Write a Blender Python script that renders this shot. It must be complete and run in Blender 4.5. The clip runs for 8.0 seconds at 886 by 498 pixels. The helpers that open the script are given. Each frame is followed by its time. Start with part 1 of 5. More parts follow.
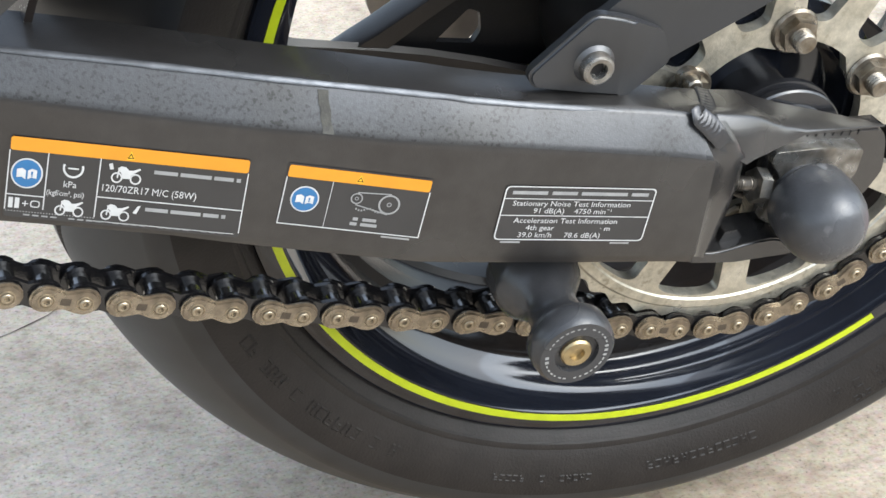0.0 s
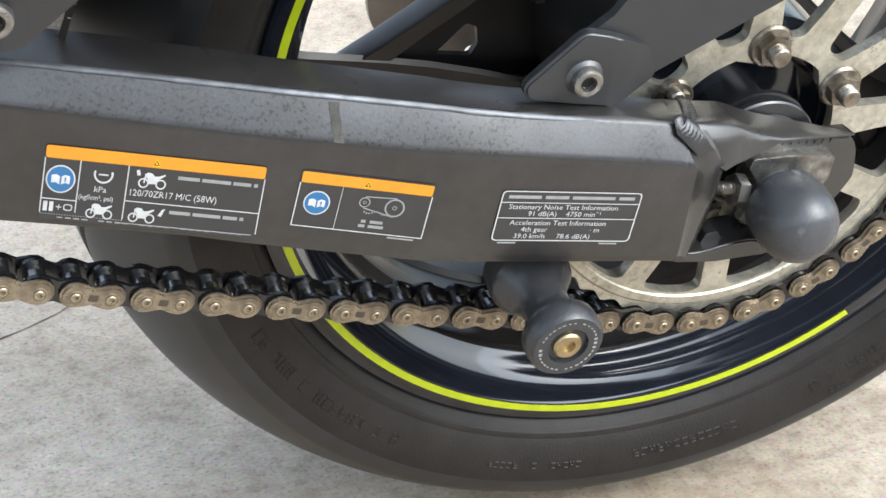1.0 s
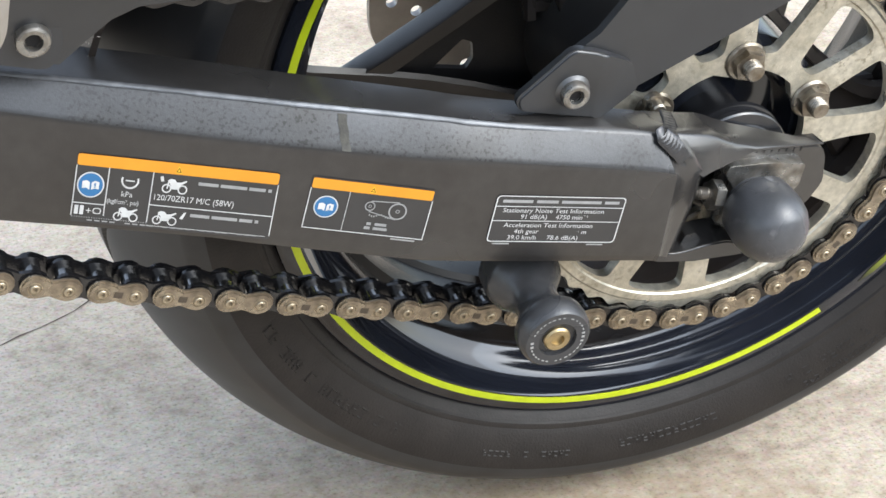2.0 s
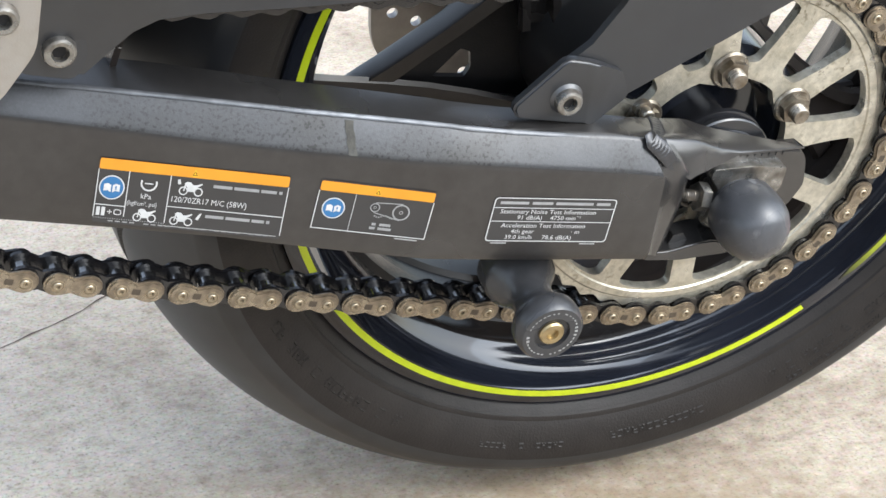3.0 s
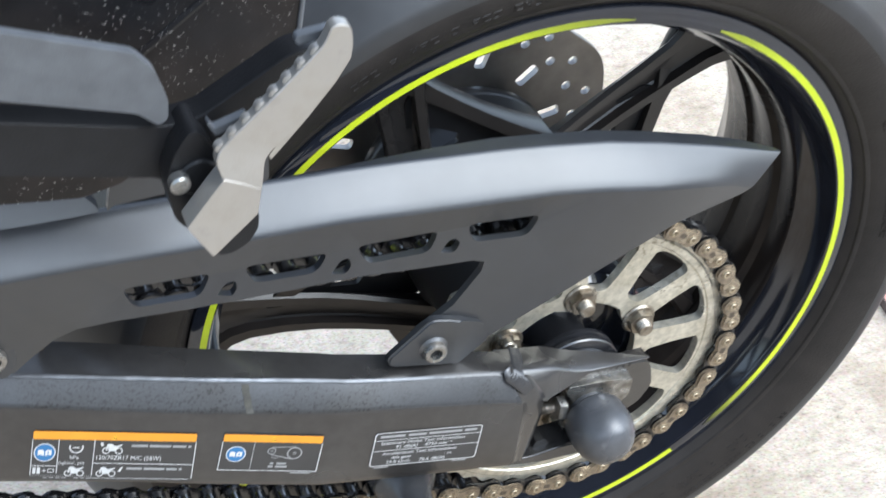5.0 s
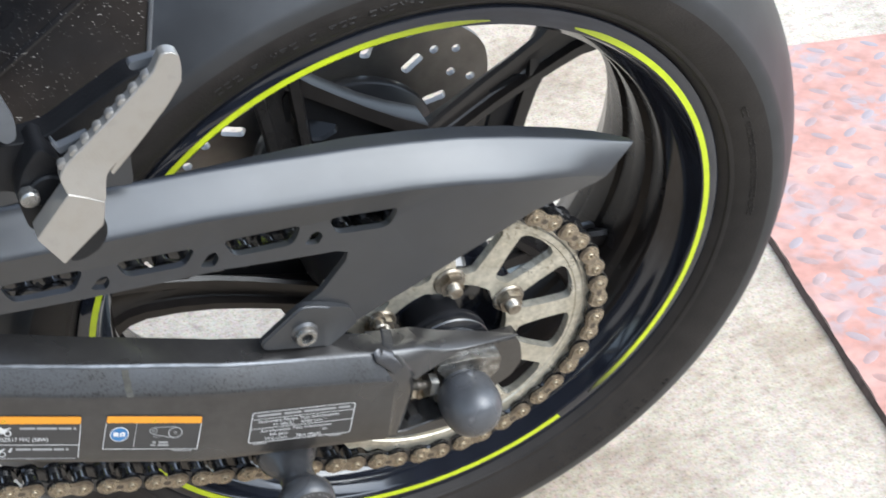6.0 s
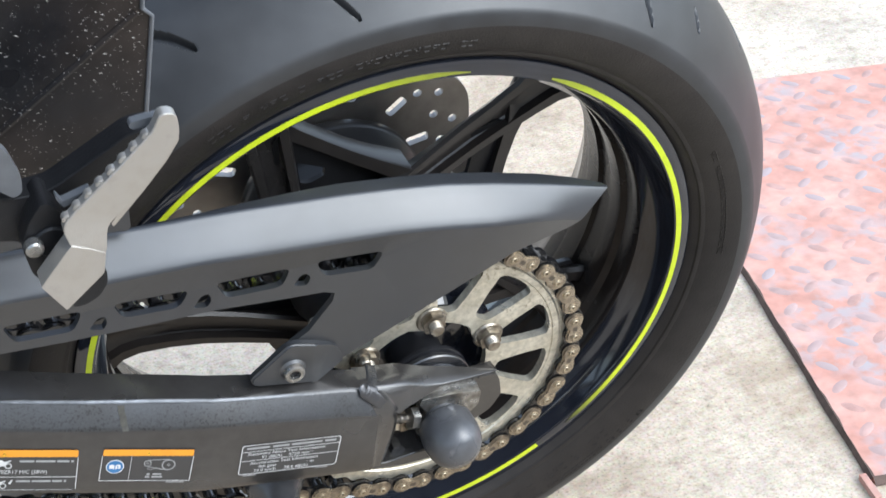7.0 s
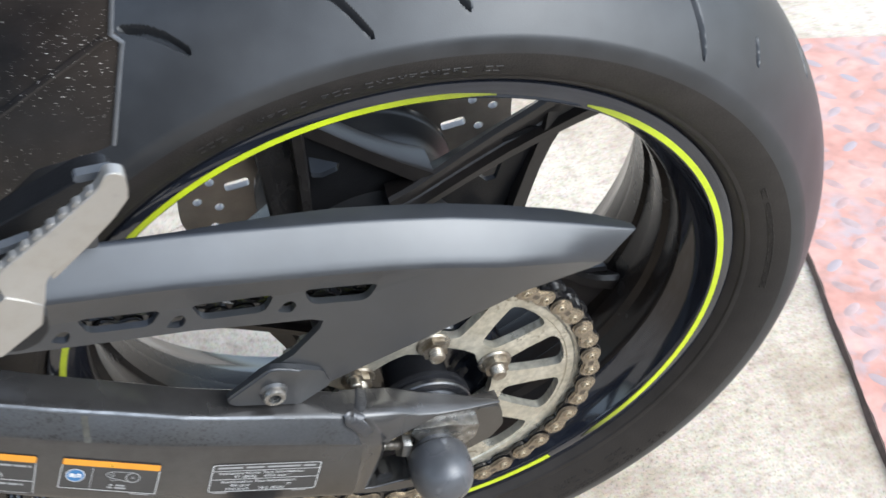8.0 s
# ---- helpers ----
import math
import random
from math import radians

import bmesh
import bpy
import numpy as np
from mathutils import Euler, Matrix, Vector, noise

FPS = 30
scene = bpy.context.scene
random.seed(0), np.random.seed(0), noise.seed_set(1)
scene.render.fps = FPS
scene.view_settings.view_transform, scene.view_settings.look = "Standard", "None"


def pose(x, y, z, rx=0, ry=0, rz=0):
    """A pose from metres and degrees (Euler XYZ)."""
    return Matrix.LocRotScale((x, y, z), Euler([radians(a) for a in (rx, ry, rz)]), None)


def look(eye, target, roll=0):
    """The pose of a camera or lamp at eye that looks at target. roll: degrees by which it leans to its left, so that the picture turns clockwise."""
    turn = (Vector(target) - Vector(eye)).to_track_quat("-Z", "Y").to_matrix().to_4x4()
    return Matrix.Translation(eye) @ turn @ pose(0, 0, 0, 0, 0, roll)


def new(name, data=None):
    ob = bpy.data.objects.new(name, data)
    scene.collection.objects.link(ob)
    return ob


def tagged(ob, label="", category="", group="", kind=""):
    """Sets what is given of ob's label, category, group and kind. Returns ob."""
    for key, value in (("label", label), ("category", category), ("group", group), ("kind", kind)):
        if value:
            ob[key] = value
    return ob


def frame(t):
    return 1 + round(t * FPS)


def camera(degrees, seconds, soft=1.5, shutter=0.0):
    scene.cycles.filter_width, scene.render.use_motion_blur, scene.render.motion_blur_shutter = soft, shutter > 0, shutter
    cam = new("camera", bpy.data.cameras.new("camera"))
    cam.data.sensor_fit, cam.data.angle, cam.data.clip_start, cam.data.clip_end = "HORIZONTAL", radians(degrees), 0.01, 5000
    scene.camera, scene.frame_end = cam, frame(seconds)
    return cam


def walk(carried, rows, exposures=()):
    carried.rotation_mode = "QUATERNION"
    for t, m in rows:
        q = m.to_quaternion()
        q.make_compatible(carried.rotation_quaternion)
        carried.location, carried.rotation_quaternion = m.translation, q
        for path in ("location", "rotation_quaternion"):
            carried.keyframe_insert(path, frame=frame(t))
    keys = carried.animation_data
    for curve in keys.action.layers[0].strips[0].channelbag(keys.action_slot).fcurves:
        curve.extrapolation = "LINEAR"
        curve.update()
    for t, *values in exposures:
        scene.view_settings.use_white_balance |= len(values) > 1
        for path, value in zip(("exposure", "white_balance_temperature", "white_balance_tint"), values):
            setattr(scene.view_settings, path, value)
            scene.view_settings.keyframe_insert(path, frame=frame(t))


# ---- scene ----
# ---------------------------------------------------------------- camera
FOV = 26.84
ROWS = [
    (0.0, -0.4105, -0.7188, 0.6020, 63.250, 0.200, -22.410),
    (0.5, -0.4205, -0.7400, 0.6136, 63.245, 0.123, -22.500),
    (1.0, -0.4355, -0.7637, 0.6282, 63.223, -0.003, -22.757),
    (1.5, -0.4486, -0.7891, 0.6413, 63.297, -0.086, -22.893),
    (3.0, -0.4844, -0.8554, 0.6754, 63.490, -0.224, -23.329),
    (3.5, -0.4881, -0.8590, 0.6804, 63.446, -0.292, -23.445),
    (4.0, -0.4782, -0.8710, 0.7308, 62.939, -0.004, -23.379),
    (4.5, -0.4570, -0.8967, 0.8027, 62.144, 0.347, -23.323),
    (4.7, -0.4542, -0.9075, 0.8495, 61.438, 0.738, -23.978),
    (5.8, -0.4026, -0.9690, 0.9730, 58.126, 1.877, -24.768),
    (6.0, -0.3899, -0.9911, 0.9678, 58.173, 1.936, -24.889),
    (6.5, -0.3878, -1.0208, 0.9869, 57.993, 1.689, -24.684),
    (7.0, -0.4026, -1.0230, 1.0106, 58.522, 1.521, -25.241),
    (7.5, -0.3920, -1.0048, 1.0376, 57.407, 1.767, -25.010),
    (8.0, -0.2880, -0.9105, 1.0604, 53.126, -1.542, -19.025),
]
cam = camera(FOV, 8.0, soft=1.5, shutter=0.5)
walk(cam, [(t, pose(x, y, z, rx, ry, rz)) for t, x, y, z, rx, ry, rz in ROWS],
     exposures=[(0.0, 0.16, 6200, 5), (3.5, 0.18, 6200, 6), (4.6, 0.32, 5750, 4), (6.0, 0.12, 5950, 5), (8.0, 0.15, 5950, 5)])

# ---------------------------------------------------------------- light
world = bpy.data.worlds.new("open_sky")
scene.world = world
world.use_nodes = True
wt = world.node_tree
sky = wt.nodes.new("ShaderNodeTexSky")
sky.sky_type = "NISHITA"
sky.sun_disc = False
sky.sun_elevation = radians(40)
sky.sun_rotation = radians(142)
sky.air_density, sky.dust_density, sky.ozone_density = 1.0, 3.0, 1.5
haze = wt.nodes.new("ShaderNodeHueSaturation")
haze.inputs["Saturation"].default_value = 0.5
wt.links.new(sky.outputs[0], haze.inputs["Color"])
wt.links.new(haze.outputs[0], wt.nodes["Background"].inputs[0])
wt.nodes["Background"].inputs[1].default_value = 0.42
sun = new("sun", bpy.data.lights.new("sun", "SUN"))
sun.data.energy, sun.data.angle, sun.data.color = 1.36, radians(58), (0.82, 0.955, 1.15)
SUN_AZ, SUN_EL = radians(142), radians(40)
sun_dir = Vector((math.sin(SUN_AZ) * math.cos(SUN_EL), math.cos(SUN_AZ) * math.cos(SUN_EL), math.sin(SUN_EL)))
sun.matrix_world = look(sun_dir * 10, (0, 0, 0))


# ---------------------------------------------------------------- materials
def material(name, base, rough=0.5, metal=0.0, noise_scale=40.0, vary=0.25, bump=0.1, bump_scale=400.0, rough_vary=0.12, coat=0.0, second=None, second_scale=6.0, shine=0.5):
    """Principled surface with colour variation at two scales and fine relief, in object space."""
    m = bpy.data.materials.new(name)
    m.use_nodes = True
    t = m.node_tree
    n, l = t.nodes, t.links
    p = n["Principled BSDF"]
    tc = n.new("ShaderNodeTexCoord")
    n1 = n.new("ShaderNodeTexNoise")
    n1.inputs["Scale"].default_value, n1.inputs["Detail"].default_value = noise_scale, 6
    n2 = n.new("ShaderNodeTexNoise")
    n2.inputs["Scale"].default_value, n2.inputs["Detail"].default_value = second_scale, 4
    l.new(tc.outputs["Object"], n1.inputs["Vector"])
    l.new(tc.outputs["Object"], n2.inputs["Vector"])
    r1 = n.new("ShaderNodeMapRange")
    r1.inputs[1].default_value, r1.inputs[2].default_value = 0.3, 0.7
    r1.inputs[3].default_value, r1.inputs[4].default_value = 1 - vary, 1 + vary
    l.new(n1.outputs[0], r1.inputs[0])
    mix = n.new("ShaderNodeMix")
    mix.data_type = "RGBA"
    r2 = n.new("ShaderNodeMapRange")
    r2.inputs[1].default_value, r2.inputs[2].default_value = 0.38, 0.66
    l.new(n2.outputs[0], r2.inputs[0])
    l.new(r2.outputs[0], mix.inputs[0])
    mix.inputs[6].default_value = (*base, 1)
    mix.inputs[7].default_value = (*(second or [c * (1 - 0.5 * vary) for c in base]), 1)
    mul = n.new("ShaderNodeVectorMath")
    mul.operation = "SCALE"
    l.new(mix.outputs[2], mul.inputs[0])
    l.new(r1.outputs[0], mul.inputs[3])
    l.new(mul.outputs[0], p.inputs["Base Color"])
    rr = n.new("ShaderNodeMapRange")
    rr.inputs[1].default_value, rr.inputs[2].default_value = 0.3, 0.7
    rr.inputs[3].default_value, rr.inputs[4].default_value = max(0.03, rough - rough_vary), min(1, rough + rough_vary)
    l.new(n2.outputs[0], rr.inputs[0])
    l.new(rr.outputs[0], p.inputs["Roughness"])
    p.inputs["Metallic"].default_value = metal
    p.inputs["Specular IOR Level"].default_value = shine
    p.inputs["Coat Weight"].default_value = coat
    p.inputs["Coat Roughness"].default_value = 0.16
    if bump:
        nb = n.new("ShaderNodeTexNoise")
        nb.inputs["Scale"].default_value, nb.inputs["Detail"].default_value = bump_scale, 3
        l.new(tc.outputs["Object"], nb.inputs["Vector"])
        bp = n.new("ShaderNodeBump")
        bp.inputs["Strength"].default_value, bp.inputs["Distance"].default_value = bump, 0.001
        l.new(nb.outputs[0], bp.inputs["Height"])
        l.new(bp.outputs[0], p.inputs["Normal"])
    return m


ARM_PAINT = material("satin_charcoal_paint", (0.040, 0.0375, 0.036), 0.30, 0.45, 130, 0.13, 0.10, 1500, 0.06, coat=0.6, second=(0.031, 0.028, 0.026), second_scale=11, shine=0.6)
# speckles are wear; the lighter base paints in how the bevel is lit
ARM_WORN_LIT = material("speckled_worn_lit_paint", (0.056, 0.056, 0.058), 0.34, 0.5, 700, 0.10, 0.08, 1500, 0.08, second=(0.040, 0.0385, 0.037), second_scale=16)


def add_spots(m, scale, low, high, colour, mask_scale, mask_low, mask_high, stretch=None):
    """Corrosion spots over a painted surface, in patches."""
    t = m.node_tree
    n, l = t.nodes, t.links
    p = n["Principled BSDF"]
    old = p.inputs["Base Color"].links[0].from_socket
    tc = n.new("ShaderNodeTexCoord")
    a, b = n.new("ShaderNodeTexNoise"), n.new("ShaderNodeTexNoise")
    a.inputs["Scale"].default_value, a.inputs["Detail"].default_value = scale, 3
    b.inputs["Scale"].default_value, b.inputs["Detail"].default_value = mask_scale, 3
    ra, rb = n.new("ShaderNodeMapRange"), n.new("ShaderNodeMapRange")
    ra.inputs[1].default_value, ra.inputs[2].default_value = low, high
    rb.inputs[1].default_value, rb.inputs[2].default_value = mask_low, mask_high
    for x, y in ((a, ra), (b, rb)):
        l.new(tc.outputs["Object"], x.inputs["Vector"])
        l.new(x.outputs[0], y.inputs[0])
    if stretch:
        pull = n.new("ShaderNodeMapping")
        pull.inputs["Rotation"].default_value, pull.inputs["Scale"].default_value = (0, radians(35), 0), stretch
        l.new(tc.outputs["Object"], pull.inputs["Vector"])
        l.new(pull.outputs[0], a.inputs["Vector"])
    mul = n.new("ShaderNodeMath")
    mul.operation = "MULTIPLY"
    l.new(ra.outputs[0], mul.inputs[0])
    l.new(rb.outputs[0], mul.inputs[1])
    mix = n.new("ShaderNodeMix")
    mix.data_type = "RGBA"
    l.new(mul.outputs[0], mix.inputs[0])
    l.new(old, mix.inputs[6])
    mix.inputs[7].default_value = (*colour, 1)
    l.new(mix.outputs[2], p.inputs["Base Color"])


add_spots(ARM_WORN_LIT, 560, 0.54, 0.63, (0.022, 0.021, 0.019), 16, 0.38, 0.58)
GUARD_PLASTIC = material("matt_black_plastic", (0.016, 0.0175, 0.0215), 0.38, 0.06, 60, 0.12, 0.12, 2200, 0.05, coat=0.4, second=(0.020, 0.0208, 0.0230), second_scale=14, shine=0.55)
GUARD_PLASTIC.node_tree.nodes["Principled BSDF"].inputs["Coat Roughness"].default_value = 0.27
RUBBER = material("tyre_rubber", (0.0175, 0.0180, 0.0200), 0.44, 0.0, 45, 0.24, 0.06, 1400, 0.1, second=(0.0215, 0.0213, 0.0220), shine=0.5)
SIDEWALL = material("tyre_sidewall_rubber", (0.0175, 0.0148, 0.0132), 0.55, 0.0, 60, 0.22, 0.25, 700, 0.08, second=(0.0135, 0.0115, 0.0105), shine=0.3)
RIM_BLACK = material("gloss_black_rim", (0.011, 0.0125, 0.018), 0.07, 0.0, 50, 0.2, 0.0, 600, 0.02, shine=0.7)
BARREL_BLACK = material("dusty_black_barrel", (0.016, 0.0125, 0.0105), 0.24, 0.0, 50, 0.3, 0.06, 600, 0.06, second=(0.010, 0.009, 0.009), second_scale=25, shine=0.13)
SPOKE_BLACK = material("satin_black_spoke", (0.015, 0.014, 0.014), 0.30, 0.0, 60, 0.2, 0.05, 700, 0.08, second=(0.021, 0.017, 0.015), shine=0.45)
HUB_GREY = material("satin_grey_hub", (0.040, 0.041, 0.044), 0.34, 0.35, 40, 0.2, 0.05, 700, 0.06, second=(0.026, 0.025, 0.025), second_scale=20, shine=0.6)
TAPE = material("lime_tape", (0.48, 0.56, 0.012), 0.4, 0.0, 150, 0.08, 0.05, 800)
SPROCKET = material("worn_zinc_plate", (0.56, 0.53, 0.45), 0.36, 0.7, 240, 0.2, 0.2, 900, 0.12, second=(0.44, 0.405, 0.325), second_scale=45)
add_spots(SPROCKET, 300, 0.52, 0.66, (0.20, 0.175, 0.125), 34, 0.44, 0.66)
PLATE_BRONZE = material("bronze_chain_plate", (0.34, 0.29, 0.22), 0.29, 0.8, 300, 0.22, 0.2, 1500, second=(0.20, 0.165, 0.125), second_scale=90)
GREASED = material("black_greased_steel", (0.020, 0.019, 0.020), 0.14, 0.4, 200, 0.3, 0.15, 900, 0.08, shine=1.0)
PIN = material("brassy_pin", (0.40, 0.335, 0.24), 0.38, 0.8, 300, 0.2, 0.1, 1500)
STEEL = material("zinc_bolt_steel", (0.31, 0.305, 0.29), 0.31, 0.85, 200, 0.3, 0.2, 1500, second=(0.20, 0.18, 0.155), second_scale=120)
NUT_STEEL = material("tarnished_nut_steel", (0.29, 0.265, 0.225), 0.33, 0.85, 200, 0.3, 0.2, 1500, second=(0.17, 0.135, 0.095), second_scale=110)
DARK_STEEL = material("dark_bolt_steel", (0.10, 0.10, 0.102), 0.35, 0.7, 200, 0.2, 0.1, 1500)
BRASS = material("gold_bolt", (0.40, 0.31, 0.17), 0.32, 0.85, 200, 0.2, 0.1, 1500)
CAST_ALU = material("cast_aluminium", (0.44, 0.42, 0.395), 0.38, 0.75, 90, 0.16, 0.12, 1200, 0.08, second=(0.34, 0.32, 0.29), second_scale=90)
NYLON = material("black_nylon", (0.036, 0.036, 0.038), 0.25, 0.0, 80, 0.15, 0.12, 900, 0.08)
DUSTY_NYLON = material("dusty_nylon", (0.062, 0.063, 0.068), 0.29, 0.0, 60, 0.2, 0.10, 900, 0.09, second=(0.040, 0.040, 0.042), second_scale=40)
add_spots(DUSTY_NYLON, 160, 0.60, 0.68, (0.17, 0.17, 0.175), 26, 0.48, 0.62)
SPACER = material("black_spacer_steel", (0.018, 0.018, 0.020), 0.20, 0.1, 60, 0.2, 0.05, 900, 0.05, shine=0.8)
WELD = material("satin_weld", (0.062, 0.061, 0.063), 0.27, 0.6, 90, 0.15, 0.08, 1500, 0.05)
CAST_BLACK = material("black_cast_metal", (0.010, 0.010, 0.011), 0.36, 0.0, 60, 0.2, 0.15, 700, shine=0.22)
DISC_STEEL = material("brake_disc_steel", (0.36, 0.34, 0.32), 0.38, 0.8, 60, 0.15, 0.1, 900)
LABEL_BLACK = material("label_film", (0.034, 0.032, 0.031), 0.38, 0.0, 60, 0.08, 0.03, 600)
ORANGE = material("label_orange", (0.61, 0.25, 0.016), 0.45, 0.0, 60, 0.06, 0.02, 600)
WHITE_INK = material("label_white_ink", (0.52, 0.52, 0.51), 0.5, 0.0, 200, 0.1, 0.0)
GREY_INK = material("label_grey_ink", (0.27, 0.27, 0.265), 0.5, 0.0, 200, 0.1, 0.0)
BLUE = material("label_blue", (0.03, 0.13, 0.29), 0.42, 0.0, 60, 0.06, 0.02)


# ---------------------------------------------------------------- helpers for shapes
def part(name, bm, mat, parent, label="", smooth=30):
    me = bm
    if isinstance(bm, bmesh.types.BMesh):
        bmesh.ops.recalc_face_normals(bm, faces=bm.faces)
        me = bpy.data.meshes.new(name)
        bm.to_mesh(me)
        bm.free()
    if mat is not None and not me.materials:
        me.materials.append(mat)
    if smooth:
        me.shade_smooth()
        me.set_sharp_from_angle(angle=radians(smooth))
    ob = new(name, me)
    ob.parent = parent
    if label:
        ob["label"] = label
    return ob


def lathe(profile, n=96, a0=0.0, a1=360.0, closed_profile=False, bm=None, centre=(0, 0)):
    """Turns (r, y) points about the y axis, from angle a0 to a1 in degrees."""
    bm = bm or bmesh.new()
    full = abs(a1 - a0) >= 359.99
    m = n if full else n + 1
    rings = []
    for i in range(m):
        a = radians(a0 + (a1 - a0) * i / n)
        rings.append([bm.verts.new((centre[0] + r * math.cos(a), y, centre[1] + r * math.sin(a))) for r, y in profile])
    k = len(profile)
    for i in range(n):
        p, q = rings[i], rings[(i + 1) % m]
        for j in range(k if closed_profile else k - 1):
            bm.faces.new((p[j], p[(j + 1) % k], q[(j + 1) % k], q[j]))
    if not full and closed_profile:
        bm.faces.new(rings[0])
        bm.faces.new(rings[-1][::-1])
    return bm


def solid(profile, n=32, centre=(0, 0), bm=None):
    """A turned solid about an axis parallel to y; the profile's ends are closed with caps."""
    bm = lathe(profile, n, centre=centre, bm=bm)
    bm.verts.ensure_lookup_table()
    k = len(profile)
    first = len(bm.verts) - k * n
    for j in (0, k - 1):
        if profile[j][0] > 1e-6:
            bm.faces.new([bm.verts[first + i * k + j] for i in range(n)])
    bmesh.ops.remove_doubles(bm, verts=bm.verts, dist=1e-7)
    return bm


def fillet(points, radius=0.003, steps=3):
    """Rounds the corners of a closed outline."""
    out = []
    k = len(points)
    for i in range(k):
        p, a, b = (Vector(points[j % k]) for j in (i, i - 1, i + 1))
        da, db = a - p, b - p
        r = min(radius, da.length * 0.45, db.length * 0.45)
        s, e = p + da.normalized() * r, p + db.normalized() * r
        for j in range(steps + 1):
            u = j / steps
            out.append(tuple(s * (1 - u) ** 2 + p * 2 * u * (1 - u) + e * u ** 2))
    return out


def slab(outline, holes, y0, y1, at=None, bm=None, edge=0.0):
    """A plate in the x-z plane with holes, from y0 (outer) to y1; at(x, z) adds to y."""
    bm = bm or bmesh.new()
    at = at or (lambda x, z: 0.0)
    edges = []
    for loop in [outline, *holes]:
        vs = [bm.verts.new((x, y0 + at(x, z), z)) for x, z in loop]
        edges += [bm.edges.new((vs[i], vs[(i + 1) % len(vs)])) for i in range(len(vs))]
    made = bmesh.ops.triangle_fill(bm, use_beauty=True, use_dissolve=False, edges=edges)
    faces = [f for f in made["geom"] if isinstance(f, bmesh.types.BMFace)]
    ext = bmesh.ops.extrude_face_region(bm, geom=faces)
    bmesh.ops.translate(bm, verts=[v for v in ext["geom"] if isinstance(v, bmesh.types.BMVert)], vec=(0, y1 - y0, 0))
    return bm


def circle(cx, cz, r, n=20, a0=0.0):
    return [(cx + r * math.cos(a0 + 2 * math.pi * i / n), cz + r * math.sin(a0 + 2 * math.pi * i / n)) for i in range(n)]


def strip(rows, bm=None, close=False):
    """Faces between neighbouring rows of points."""
    bm = bm or bmesh.new()
    vs = [[bm.verts.new(p) for p in row] for row in rows]
    for a, b in zip(vs, vs[1:]):
        k = len(a)
        for j in range(k if close else k - 1):
            bm.faces.new((a[j], a[(j + 1) % k], b[(j + 1) % k], b[j]))
    return bm


def tube(path, r, n=10, bm=None):
    bm = bm or bmesh.new()
    rows = []
    for i, p in enumerate(path):
        p = Vector(p)
        d = (Vector(path[min(i + 1, len(path) - 1)]) - Vector(path[max(i - 1, 0)])).normalized()
        u = d.orthogonal().normalized()
        w = d.cross(u)
        rad = r(i / (len(path) - 1)) if callable(r) else r
        rows.append([p + (u * math.cos(2 * math.pi * j / n) + w * math.sin(2 * math.pi * j / n)) * rad for j in range(n)])
    first = len(bm.verts)
    strip(rows, bm, True)
    bm.verts.ensure_lookup_table()
    bm.faces.new(bm.verts[first:first + n])
    bm.faces.new(bm.verts[len(bm.verts) - n:])
    return bm


def interp(x, table):
    return float(np.interp(x, [a for a, _ in table], [b for _, b in table]))


def box(bm, x0, x1, y0, y1, z0, z1, bevel=0.0):
    made = bmesh.ops.create_cube(bm, size=1.0)
    vs = made["verts"]
    for v in vs:
        v.co = Vector(((x0 + x1) / 2 + v.co.x * (x1 - x0), (y0 + y1) / 2 + v.co.y * (y1 - y0), (z0 + z1) / 2 + v.co.z * (z1 - z0)))
    if bevel:
        bmesh.ops.bevel(bm, geom=list({e for v in vs for e in v.link_edges}), offset=bevel, segments=2, affect="EDGES")
    return bm


def hexagon(cx, cz, r, y0, y1, bm=None, a0=0.0):
    return slab(circle(cx, cz, r, 6, a0), [], y0, y1, bm=bm)


